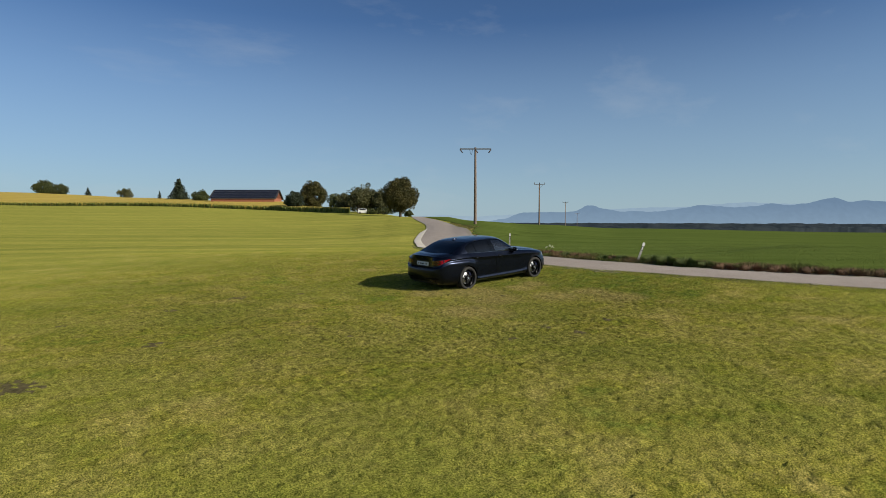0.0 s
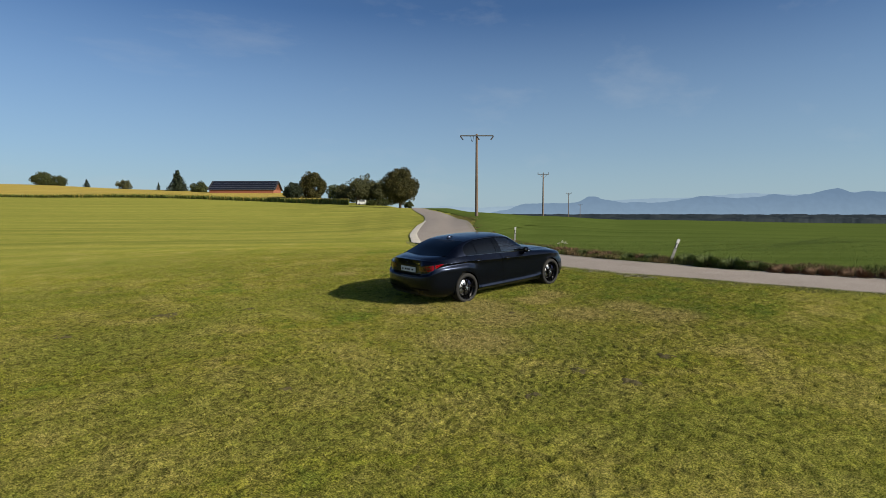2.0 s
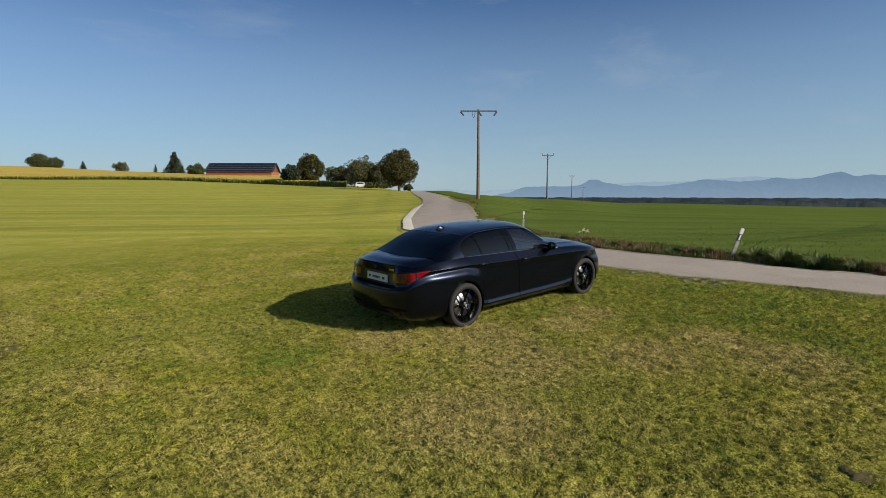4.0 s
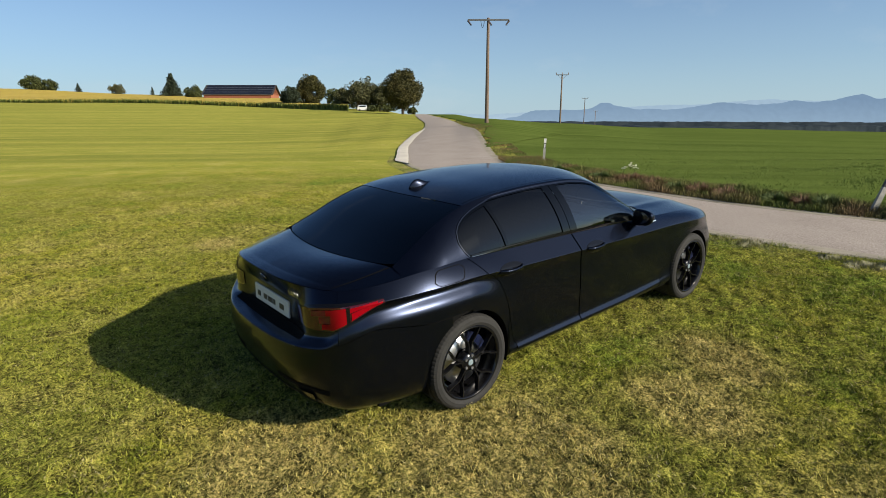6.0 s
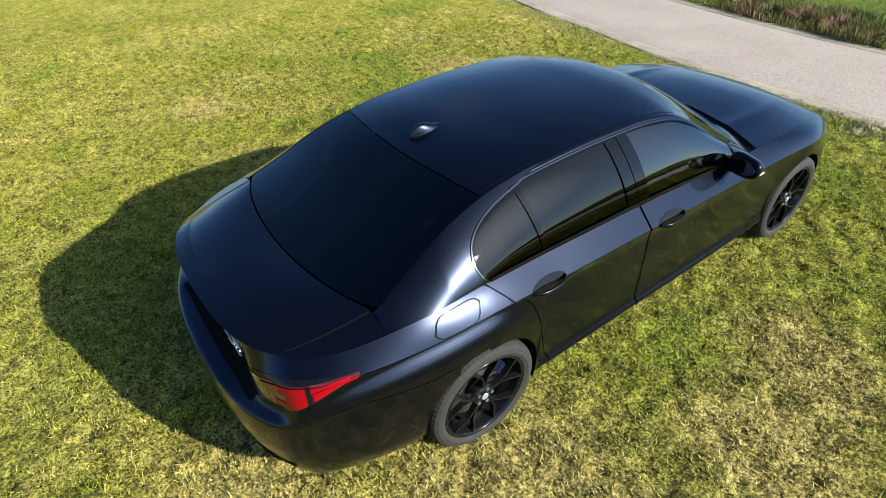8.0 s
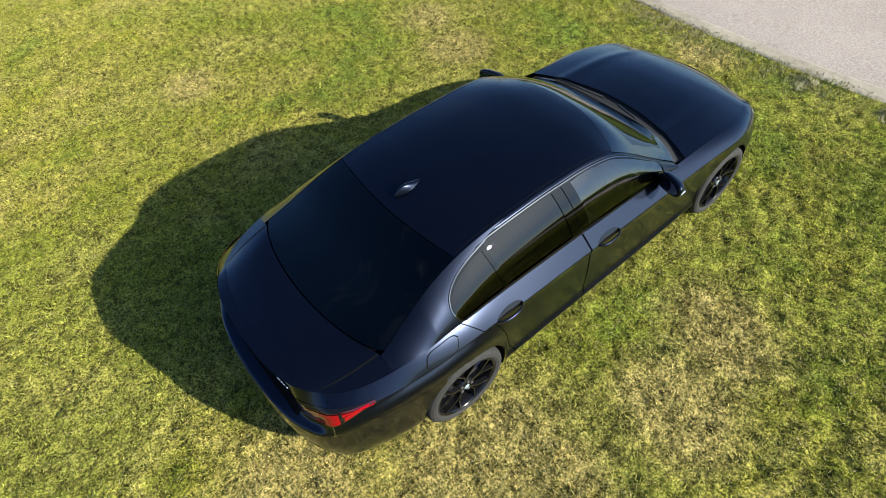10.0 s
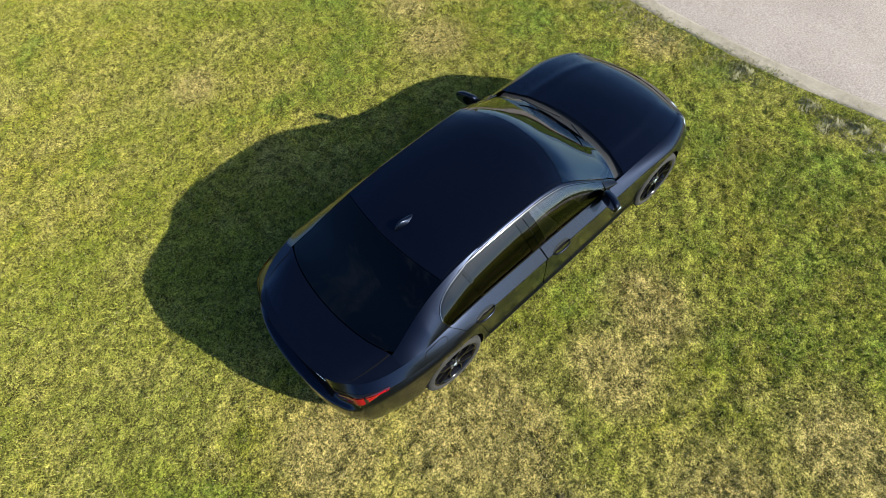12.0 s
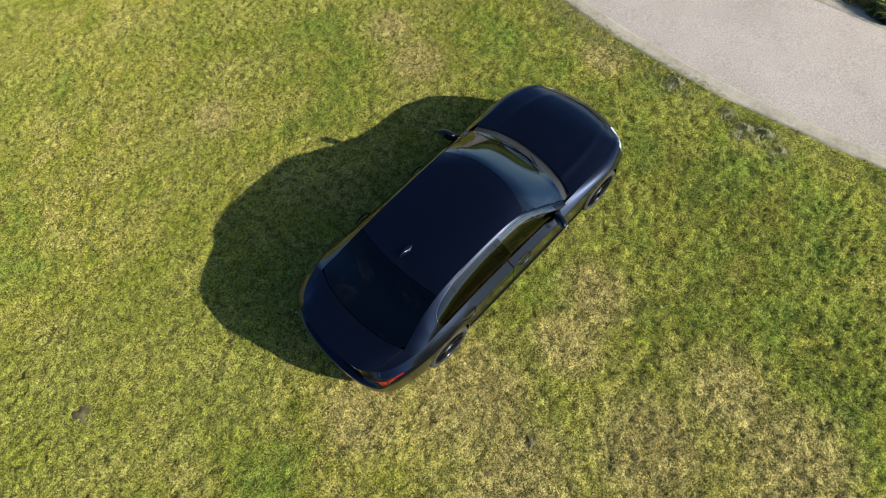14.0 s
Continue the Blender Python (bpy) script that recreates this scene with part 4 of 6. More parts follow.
def turf(x0, x1, y0, y1, step, soft, hole=None):
    """A lumpy skin of turf; it dives under the ground at its rims and at the road."""
    nx, ny = int((x1 - x0) / step), int((y1 - y0) / step)
    gx, gy = np.meshgrid(np.linspace(x0, x1, nx), np.linspace(y0, y1, ny), indexing="ij")
    x, y = gx.ravel(), gy.ravel()
    gap, side = road_gap(x, y)
    mask = smooth(0, soft, np.minimum(np.minimum(x - x0, x1 - x), np.minimum(y - y0, y1 - y))) * np.where(side < 0, smooth(0.1, 0.7, gap), 0.0)
    if hole:
        mask = mask * (1 - smooth(0.6, 1.4, np.minimum(np.minimum(x - hole[0], hole[1] - x), np.minimum(y - hole[2], hole[3] - y))))
    z = land(x, y) + turf_rise(x, y) * mask - 0.02 * (1 - mask)
    i = (np.arange(nx - 1)[:, None] * ny + np.arange(ny - 1)[None, :]).ravel()
    keep = mask[i] > 0.001
    i = i[keep]
    quads = np.column_stack([i, i + ny, i + ny + 1, i + 1])
    used, back = np.unique(quads, return_inverse=True)
    me = bpy.data.meshes.new("turf")
    me.from_pydata(np.column_stack([x, y, z])[used].tolist(), [], back.reshape(-1, 4).tolist())
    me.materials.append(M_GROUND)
    me.polygons.foreach_set("use_smooth", np.ones(len(me.polygons), bool))
    return tagged(new("turf", me), "lumpy mown turf with soil and painted shade between tufts", "turf", kind="stuff")


def mown(name, tufts, blades, x0, x1, y0, y1, h0, h1, w0, w1, seed, hole=None, spread=0.03, soft=3.0, litter=0.35):
    """Short tufts of standing blades with cut straw lying between them."""
    r, x, y = scatter(tufts, x0, x1, y0, y1, seed)
    gap, side = road_gap(x, y)
    keep = (gap > 0.10) & (side < 0)
    rim = np.minimum(np.minimum(x - x0, x1 - x), np.minimum(y - y0, y1 - y))
    keep &= r.uniform(0, 1, len(x)) < smooth(0, soft, rim)
    if hole:
        rim = np.minimum(np.minimum(x - hole[0], hole[1] - x), np.minimum(y - hole[2], hole[3] - y))
        keep &= r.uniform(0, 1, len(x)) < 1 - smooth(0, soft * 0.5, rim)
    x, y = x[keep], y[keep]
    lush = patchy(x, y, 0.9, seed) * 0.40 + patchy(x, y, 4.0, seed + 1) * 0.25 + patchy(x, y, 11.0, seed + 2) * 0.35
    keep = r.uniform(0, 1, len(x)) < 0.22 + 2.1 * np.clip(lush - 0.34, 0, 1)
    x, y, lush = x[keep], y[keep], lush[keep]
    size = r.uniform(0.55, 1.5, len(x)) * (0.30 + 1.4 * lush)
    n = np.maximum(2, (blades * size).astype(int))
    i = np.repeat(np.arange(len(x)), n)
    bx = x[i] + r.normal(0, spread, len(i)) * size[i]
    by = y[i] + r.normal(0, spread, len(i)) * size[i]
    p = np.column_stack([bx, by, land(bx, by) - 0.006 + (turf_rise(bx, by) * smooth(0.1, 0.7, road_gap(bx, by)[0]) * 0.95 if spread < 0.05 else 0)])
    off = np.hypot(bx - x[i], by - y[i]) / (spread * size[i])
    h = r.uniform(h0, h1, len(i)) * (0.55 + 0.45 * size[i]) * np.clip(1.25 - 0.35 * off, 0.35, 1.3)
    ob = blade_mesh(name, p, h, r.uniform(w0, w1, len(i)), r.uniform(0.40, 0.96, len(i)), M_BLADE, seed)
    tagged(ob, "short mown meadow grass in green tufts", "grass", kind="stuff")
    few = r.permutation(len(i))[:int(len(i) * litter)]
    q = p[few] + np.column_stack([r.normal(0, 0.03, len(few)), r.normal(0, 0.03, len(few)), r.uniform(0.008, 0.04, len(few))])
    ob = blade_mesh("cut_straw", q, h[few] * 0.8, r.uniform(w0, w1, len(few)) * 0.8, r.uniform(0.88, 0.97, len(few)), M_LITTER, seed + 7)
    tagged(ob, "dry cut straw lying on the meadow", "straw", kind="stuff")


NEAR = (-7.2, 5.0, -6.5, 9.0)
turf(*NEAR, 0.036, 1.0)
turf(-15, 6.4, -15, 14, 0.055, 2.0, NEAR)
mown("mown_grass", 135000, 18, *NEAR, 0.020, 0.050, 0.0050, 0.0100, 41, None, 0.028, 2.5, 0.08)
mown("mown_grass", 150000, 12, -15, 6.4, -15, 14, 0.018, 0.042, 0.0040, 0.0080, 42, NEAR, 0.036, 4.0, 0.06)
mown("mown_grass", 90000, 4, -34, 32, -16, 46, 0.02, 0.045, 0.008, 0.017, 43, (-15, 6.4, -15, 14), 0.08, 14.0, 0.05)


def along(n, lo, hi, first, last, seed, side=1):
    """Places beside the road, lo to hi metres off its edge."""
    r = np.random.RandomState(seed)
    i = r.uniform(first, last, n)
    a = np.floor(i).astype(int)
    d = ROAD[a + 1] - ROAD[a]
    t = d / np.linalg.norm(d, axis=1)[:, None]
    o = HALF[a] + lo + (hi - lo) * r.uniform(0, 1, n)
    q = ROAD[a] + d * (i - a)[:, None] + side * o[:, None] * np.column_stack([t[:, 1], -t[:, 0]])
    return r, q


def beside(name, n, lo, hi, first, last, seed, h0, h1, w0, w1, mat, label, side=1, curl=0.35, clump=0.5):
    r, q = along(n, lo, hi, first, last, seed, side)
    gap = road_gap(q[:, 0], q[:, 1])[0]
    q = q[gap > max(0.02, lo * 0.8)]
    f = patchy(q[:, 0], q[:, 1], 0.9, seed)
    q = q[r.uniform(0, 1, len(q)) < (1 - clump) + clump * 1.6 * f]
    f = patchy(q[:, 0], q[:, 1], 0.9, seed)
    if side > 0 and hi > 5:
        q = q[r.uniform(0, 1, len(q)) < smooth(hi, hi * 0.3, road_gap(q[:, 0], q[:, 1])[0])]
        f = patchy(q[:, 0], q[:, 1], 0.9, seed)
    p = np.column_stack([q, land(q[:, 0], q[:, 1]) - 0.01])
    h = r.uniform(h0, h1, len(q)) * (0.35 + 1.3 * f**1.5)
    return tagged(blade_mesh(name, p, h, r.uniform(w0, w1, len(q)), r.uniform(0.1, 0.75, len(q)), mat, seed, curl), label, "grass", kind="stuff")


beside("verge_grass", 110000, 0.04, 1.8, 12, 92, 51, 0.06, 0.28, 0.005, 0.013, M_VERGE, "rank brown and green verge grass beside the road")
beside("verge_grass", 60000, 0.03, 0.7, 12, 96, 54, 0.02, 0.065, 0.004, 0.010, M_DRY, "rough dry grass at the road's near edge", -1)
beside("verge_grass", 20000, 0.1, 1.5, 88, 130, 55, 0.03, 0.12, 0.010, 0.024, M_VERGE, "rough brown and green verge grass by the bend")
beside("field_grass", 120000, 1.0, 30, 8, 110, 52, 0.025, 0.07, 0.008, 0.02, M_CROP, "lush green young crop in the field", 1, 0.4, 0.2)


# ---- bare spots, heaps and weeds ----
M_SOIL = varied("bare_soil", (0.055, 0.048, 0.024), (0.20, 0.17, 0.085), 14, 1.0, 0.9, 0.03, 5, spec=0.0)


def clump(name, x, y, r, n, h0, h1, w0, w1, mat, seed, label):
    rr = np.random.RandomState(seed)
    th, rad = rr.uniform(0, 2 * math.pi, n), r * np.sqrt(rr.uniform(0, 1, n))
    px, py = x + rad * np.cos(th), y + rad * np.sin(th)
    p = np.column_stack([px, py, land(px, py) - 0.01 + 0.3 * h1 * (1 - (rad / r)**2) * rr.uniform(0, 1, n)])
    h = rr.uniform(h0, h1, n) * (1.15 - 0.7 * (rad / r)**2)
    return tagged(blade_mesh(name, p, h, rr.uniform(w0, w1, n), rr.uniform(0.1, 0.85, n), mat, seed, 0.4), label, "weeds", kind="stuff")


M_DEAD = leaf_material("dead_grass", (0.050, 0.042, 0.020), (0.21, 0.17, 0.085))


def bare_spot(x, y, r, seed):
    """A low uneven mound of bare soil showing through the grass."""
    vs, fs, rows, n = [], [], 5, 26
    for q in range(rows):
        for a in range(n):
            th = 2 * math.pi * a / n
            rad = r * q / (rows - 1) * (1 + 0.9 * noise.noise((math.cos(th) * 1.6, math.sin(th) * 1.6, seed * 3.1)) + 0.5 * noise.noise((math.cos(th) * 5, math.sin(th) * 5, seed * 1.7)))
            px, py = x + rad * math.cos(th), y + rad * math.sin(th)
            rise = 0.036 * (1 - (q / (rows - 1))**2) + 0.022 * noise.noise((px * 11, py * 11, seed)) - (0.015 if q == rows - 1 else 0)
            vs.append((px, py, float(land(px, py)) + rise))
    for q in range(rows - 1):
        for a in range(n):
            fs.append((q * n + a, q * n + (a + 1) % n, (q + 1) * n + (a + 1) % n, (q + 1) * n + a))
    return tagged(mesh_object("bare_soil", vs, fs, M_SOIL), "dark bare soil spot in the mown meadow", "soil", kind="stuff")


for i, (x, y, r) in enumerate(((-2.1, -5.88, 0.13), (-3.62, -5.38, 0.19), (-3.48, -6.09, 0.15), (-4.8, -5.56, 0.13), (-6.8, 2.7, 0.34), (-9.95, -1.28, 0.25), (-12.1, -2.77, 0.45), (-8.73, 2.14, 0.2), (-10.96, 1.84, 0.18), (-6.96, -3.23, 0.12), (-1.6, -2.35, 0.11), (-5.28, 2.04, 0.16))):
    bare_spot(x, y, r, i)
    clump("dead_grass", x, y, r * 1.25, int(500 + 9000 * r * r), 0.015, 0.045, 0.003, 0.007, M_DEAD, 160 + i, "dead brown grass over the bare soil")


M_WEED = leaf_material("dark_weeds", (0.040, 0.062, 0.014), (0.13, 0.17, 0.040))
M_GREYWEED = leaf_material("grey_weeds", (0.090, 0.095, 0.048), (0.32, 0.30, 0.18))
for i, (x, y, r, n) in enumerate(((3.86, -1.78, 0.26, 1100), (3.97, -2.05, 0.24, 800), (3.84, -2.35, 0.24, 800), (3.98, -1.45, 0.20, 450), (3.97, -0.55, 0.24, 450))):
    clump("dry_heap", x, y, r, n, 0.02, 0.075, 0.004, 0.009, M_GREYWEED, 61 + i, "low heap of dry grey-green weeds near the road")
for i, (x, y, r, hi) in enumerate(((7.75, -1.55, 0.45, 0.36), (7.65, -2.2, 0.5, 0.40), (7.8, -2.9, 0.55, 0.36), (7.7, -0.35, 0.4, 0.26), (7.6, 0.5, 0.35, 0.22), (7.9, -3.6, 0.4, 0.26), (7.9, 2.6, 0.35, 0.22), (8.6, 5.0, 0.4, 0.24), (9.3, 7.0, 0.4, 0.26))):
    clump("weed_clump", x, y, r, 2600, 0.10, hi, 0.010, 0.026, M_WEED, 70 + i, "dark green weeds in the road verge")
M_DOCK = leaf_material("brown_dock", (0.070, 0.038, 0.020), (0.22, 0.125, 0.065))
for i, (x, y, r) in enumerate(((7.75, 1.45, 0.4), (7.95, 2.1, 0.35), (8.3, 3.3, 0.4), (8.9, 4.3, 0.45), (7.55, 0.0, 0.25), (7.75, -4.3, 0.45), (7.95, -5.1, 0.45), (8.2, -5.9, 0.5), (8.45, -6.8, 0.5), (8.75, -7.7, 0.5), (9.05, -8.6, 0.5), (9.4, -9.6, 0.55))):
    clump("dock_clump", x, y, r, 1500, 0.08, 0.26, 0.006, 0.016, M_DOCK, 190 + i, "withered reddish-brown dock in the road verge")
M_FLOWER = material("white_umbels", (0.62, 0.63, 0.46), 0.8)
for i, (x, y, hh) in enumerate(((9.14, 4.48, 0.42), (9.26, 4.42, 0.37), (9.05, 4.60, 0.33))):
    weed = thing("flowering_weed", Matrix.Translation((x, y, float(land(x, y)))), "tall weed with white flower umbels in the verge", "weed", "flowering weeds")
    rr = np.random.RandomState(90 + i)
    bm = bmesh.new()
    heads = []
    limb(bm, (0, 0, 0), (0.01, 0.02, hh * 0.7), 0.006, 0.004, 5)
    for q in range(6):
        e = Vector((rr.uniform(-0.06, 0.06), rr.uniform(-0.06, 0.06), hh * rr.uniform(0.85, 1.1)))
        limb(bm, (0.01, 0.02, hh * 0.65), e, 0.004, 0.002, 4)
        heads.append(e)
    part("stem", bm, M_WEED, weed)
    for e in heads:
        bm = bmesh.new()
        for q in range(14):
            c = e + Vector((rr.normal(0, 0.013), rr.normal(0, 0.013), rr.normal(0, 0.004)))
            bmesh.ops.create_icosphere(bm, subdivisions=1, radius=0.010, matrix=Matrix.Translation(c))
        part("umbel", bm, M_FLOWER, weed, "white umbel")

# ---- car ----
M_PAINT = material("black_blue_paint", (0.0175, 0.0220, 0.0370), 0.28, metal=0.95, coat=0.62, spec=0.0)
k = Nodes(M_PAINT)
k.rough(k.noise(900, 2), 0.24, 0.32)
k.b.inputs["Coat IOR"].default_value = 1.31
k.b.inputs["Coat Roughness"].default_value = 0.012
M_GLOSS = material("gloss_black_trim", (0.005, 0.005, 0.006), 0.06, spec=0.30)
M_TRIM = material("dark_bright_trim", (0.16, 0.16, 0.17), 0.10, metal=1.0)
# near-black for the underbody and joints, and for shade painted over the bumper
M_SHADOW = material("underbody_shade_black", (0.004, 0.004, 0.004), 0.9, spec=0.1)
M_PLASTIC = varied("matt_black_plastic", (0.012, 0.012, 0.012), (0.022, 0.022, 0.022), 40, 0.6, 0.2, 0.001)
M_RUBBER = varied("tyre_rubber", (0.010, 0.0098, 0.0092), (0.023, 0.022, 0.020), 14, 0.85, 0.3, 0.002)
M_RIM = material("gloss_black_rim", (0.006, 0.006, 0.007), 0.14, spec=0.4)
M_DISC = material("brake_steel", (0.45, 0.45, 0.46), 0.35, metal=1.0)
M_BLUE = material("blue_caliper", (0.004, 0.008, 0.035), 0.4)
M_CAP = material("pale_cap", (0.26, 0.33, 0.36), 0.3, metal=0.3)
M_RED = material("red_lamp_lens", (0.24, 0.0012, 0.006), 0.15, coat=0.2, spec=0.15)
M_REDMID = material("dull_red_lamp_lens", (0.10, 0.002, 0.010), 0.2, coat=0.6)
M_REDDARK = material("dark_red_lamp_lens", (0.055, 0.003, 0.007), 0.08, coat=1.0)
M_LAMP = material("clear_headlamp", (0.42, 0.52, 0.62), 0.08, coat=1.0)
M_CHROME = material("satin_chrome", (0.6, 0.6, 0.6), 0.2, metal=1.0)
M_PLATE = material("white_plate", (0.55, 0.56, 0.58), 0.4)
M_INK = material("black_print", (0.02, 0.02, 0.02), 0.5)
M_SEAT = varied("black_leather", (0.010, 0.010, 0.011), (0.022, 0.021, 0.021), 30, 0.5, 0.2, 0.002)


def glass_material(name, tint, shine=0.9, ior=1.55):
    m = bpy.data.materials.new(name)
    m.use_nodes = True
    n, l = m.node_tree.nodes, m.node_tree.links
    n.remove(n["Principled BSDF"])
    clear, gloss, mix, fres = (n.new("ShaderNode" + t) for t in ("BsdfTransparent", "BsdfGlossy", "MixShader", "Fresnel"))
    clear.inputs[0].default_value = (*tint, 1)
    gloss.inputs["Color"].default_value = (shine, shine, shine, 1)
    gloss.inputs["Roughness"].default_value = 0.01
    fres.inputs["IOR"].default_value = ior
    l.new(fres.outputs[0], mix.inputs[0])
    l.new(clear.outputs[0], mix.inputs[1])
    l.new(gloss.outputs[0], mix.inputs[2])
    l.new(mix.outputs[0], n["Material Output"].inputs[0])
    return m


M_GLASS = glass_material("clear_glass", (0.55, 0.60, 0.57), 0.95, 1.85)
M_PIANO = glass_material("polished_black", (0.001, 0.001, 0.001), 0.75, 1.50)
M_TINT = glass_material("dark_tinted_glass", (0.022, 0.024, 0.026), 0.75)


# plan of the body at its widest, from the middle of the tail to the middle of the nose
PLAN = ((-2.60, 0), (-2.585, 0.3), (-2.53, 0.57), (-2.40, 0.76), (-2.15, 0.865), (-1.8, 0.918), (-1.4875, 0.93), (-1.0, 0.925), (-0.4, 0.922),
        (0.3, 0.922), (1.0, 0.922), (1.4875, 0.925), (1.85, 0.885), (2.10, 0.785), (2.26, 0.58), (2.34, 0.3), (2.365, 0))
plan_x = curve(range(17), [p[0] for p in PLAN])
plan_y = curve(range(17), [p[1] for p in PLAN])
# at stations of the plan: (how far in, height) from the sill to the top edge
TAIL = {
    0: ((.16, .24), (.08, .30), (.03, .42), (.0, .55), (.01, .66), (.17, .700), (.165, .885), (.095, 1.022)),
    1: ((.155, .235), (.075, .30), (.025, .42), (.0, .55), (.01, .663), (.155, .704), (.150, .883), (.097, 1.017)),
    2: ((.15, .23), (.07, .30), (.02, .42), (.0, .55), (.01, .672), (.075, .726), (.080, .90), (.122, 1.004)),
    2.6: ((.145, .22), (.06, .29), (.015, .41), (.0, .55), (.004, .685), (.060, .738), (.070, .915), (.140, .994)),
    3.2: ((.14, .21), (.05, .28), (.01, .40), (.0, .56), (.0, .720), (.020, .815), (.040, .928), (.132, .992)),
    4: ((.14, .20), (.05, .28), (.012, .40), (.004, .60), (.002, .785), (.036, .880), (.018, .934), (.100, 1.008))}
FLANKS = {
    5: ((.14, .19), (.05, .26), (.014, .37), (.006, .60), (.002, .795), (.050, .895), (.006, .938), (.078, 1.042)),
    6: ((.14, .19), (.05, .25), (.014, .36), (.008, .60), (.002, .795), (.048, .898), (.004, .940), (.090, 1.048)),
    7: ((.15, .19), (.070, .235), (.026, .282), (.044, .345), (.028, .64), (.024, .84), (.004, .912), (.098, 1.030)),
    8: ((.15, .19), (.068, .235), (.022, .282), (.042, .345), (.030, .61), (.024, .80), (.004, .888), (.096, 1.010)),
    9: ((.15, .19), (.068, .235), (.020, .282), (.042, .345), (.032, .59), (.024, .77), (.004, .862), (.094, .976)),
    10: ((.14, .19), (.06, .24), (.020, .300), (.036, .365), (.028, .58), (.018, .75), (.006, .842), (.108, .934))}
NOSE = {
    11: ((.12, .18), (.05, .26), (.012, .36), (.006, .52), (.008, .66), (.012, .74), (.006, .820), (.130, .900)),
    12: ((.12, .18), (.05, .26), (.006, .36), (.0, .50), (.012, .62), (.03, .70), (.042, .785), (.155, .858)),
    14: ((.12, .18), (.04, .26), (.0, .38), (.01, .50), (.04, .60), (.08, .675), (.13, .745), (.22, .800)),
    16: ((.12, .18), (.04, .26), (.0, .38), (.01, .50), (.03, .60), (.07, .675), (.12, .740), (.20, .792))}
TRIM = {**TAIL, **FLANKS, **NOSE}
STATIONS = sorted(TRIM)
IN_AT = [curve(STATIONS, [TRIM[q][j][0] for q in STATIONS], True) for j in range(8)]
Z_AT = [curve(STATIONS, [TRIM[q][j][1] for q in STATIONS], True) for j in range(8)]


SECTIONS = {}


def broken(ys):
    """A function of v through the eight knots, with an edge at the shoulder crease (6)."""
    low, high = curve(range(7), ys[:7], True), curve((6, 7), ys[6:], True)
    return lambda v: low(v) if v <= 6 else high(v)


def section(s):
    """The body's section at s: two functions of v, kept for the next call."""
    key = round(float(s), 4)
    if key not in SECTIONS:
        SECTIONS[key] = broken([f(s) for f in IN_AT]), broken([f(s) for f in Z_AT])
    return SECTIONS[key]


def levels(lo, hi, below, above):
    """Heights v from lo to hi, closer together at the shoulder crease."""
    out = steps(lo, max(lo, 5.86), below) + [5.93, 5.97, 6.0, 6.03, 6.07] + steps(6.14, 7, above)
    return [min(hi, max(lo, v)) for v in out]


def hull(s, v, out=0.0, side=-1):
    """A point of the body: s along the plan, v from sill (0) to top edge (7)."""
    e = 0.01
    tx, ty = plan_x(s + e) - plan_x(s - e), plan_y(s + e) - plan_y(s - e)
    ln = math.hypot(tx, ty)
    nx, ny = -ty / ln, tx / ln
    if s < 0.02 or s > 15.98:
        nx, ny = (-1, 0) if s < 1 else (1, 0)
    fi, fz = section(s)
    inset, z = fi(v) - out, fz(v)
    if v > 6 and 4 < s < 14:
        swell = 4 * (v - 6) * (7 - v) * (0.016 * smooth(9, 11, s) * (1 - smooth(13, 14, s)) + 0.004 * smooth(4, 5, s) * (1 - smooth(6, 7, s)))
        inset, z = inset - swell * 0.6, z + swell * 0.8
    return Vector((plan_x(s) - nx * inset, side * max(0.0, plan_y(s) - ny * inset), z))


def s_at(x):
    """The station of the plan at x along the flank."""
    lo, hi = 1.0, 15.0
    for _ in range(30):
        m = (lo + hi) / 2
        lo, hi = (m, hi) if plan_x(m) < x else (lo, m)
    return lo


def v_at(s, z):
    lo, hi = 0.0, 7.0
    f = section(s)[1]
    for _ in range(20):
        m = (lo + hi) / 2
        lo, hi = (m, hi) if f(m) < z else (lo, m)
    return lo


def seam_v(x):
    """Height of the joint between the quarter panel and the bumper at x."""
    return 4.0 - 0.42 * float(smooth(-2.30, -1.80, x))


AXLE, ARCH, HUB = 1.4875, 0.372, 0.335


def arch_v(s):
    """Where the wheel arch cuts the flank at s; 0 away from it."""
    x = plan_x(s)
    for xw in (-AXLE, AXLE):
        d = ARCH**2 - (x - xw)**2
        if d > 0 and 4 < s < 14:
            return v_at(s, HUB + math.sqrt(d))
    return 0.0


def sheet(name, cols, rows, fn, mat, parent, label="", flip=False, thick=0.0):
    """A panel: fn(c, r) gives its points over a list of columns and of rows from 0 to 1."""
    bm = bmesh.new()
    g = [[bm.verts.new(fn(c, r)) for r in rows] for c in cols]
    for a in range(len(cols) - 1):
        for b in range(len(rows) - 1):
            q = (g[a][b], g[a + 1][b], g[a + 1][b + 1], g[a][b + 1])
            bm.faces.new(q[::-1] if flip else q)
    bmesh.ops.remove_doubles(bm, verts=bm.verts, dist=0.0004)
    ob = part(name, bm, mat, parent, label, True)
    if thick:
        m = ob.modifiers.new("thickness", "SOLIDIFY")
        m.thickness, m.offset = thick, -1
    return ob


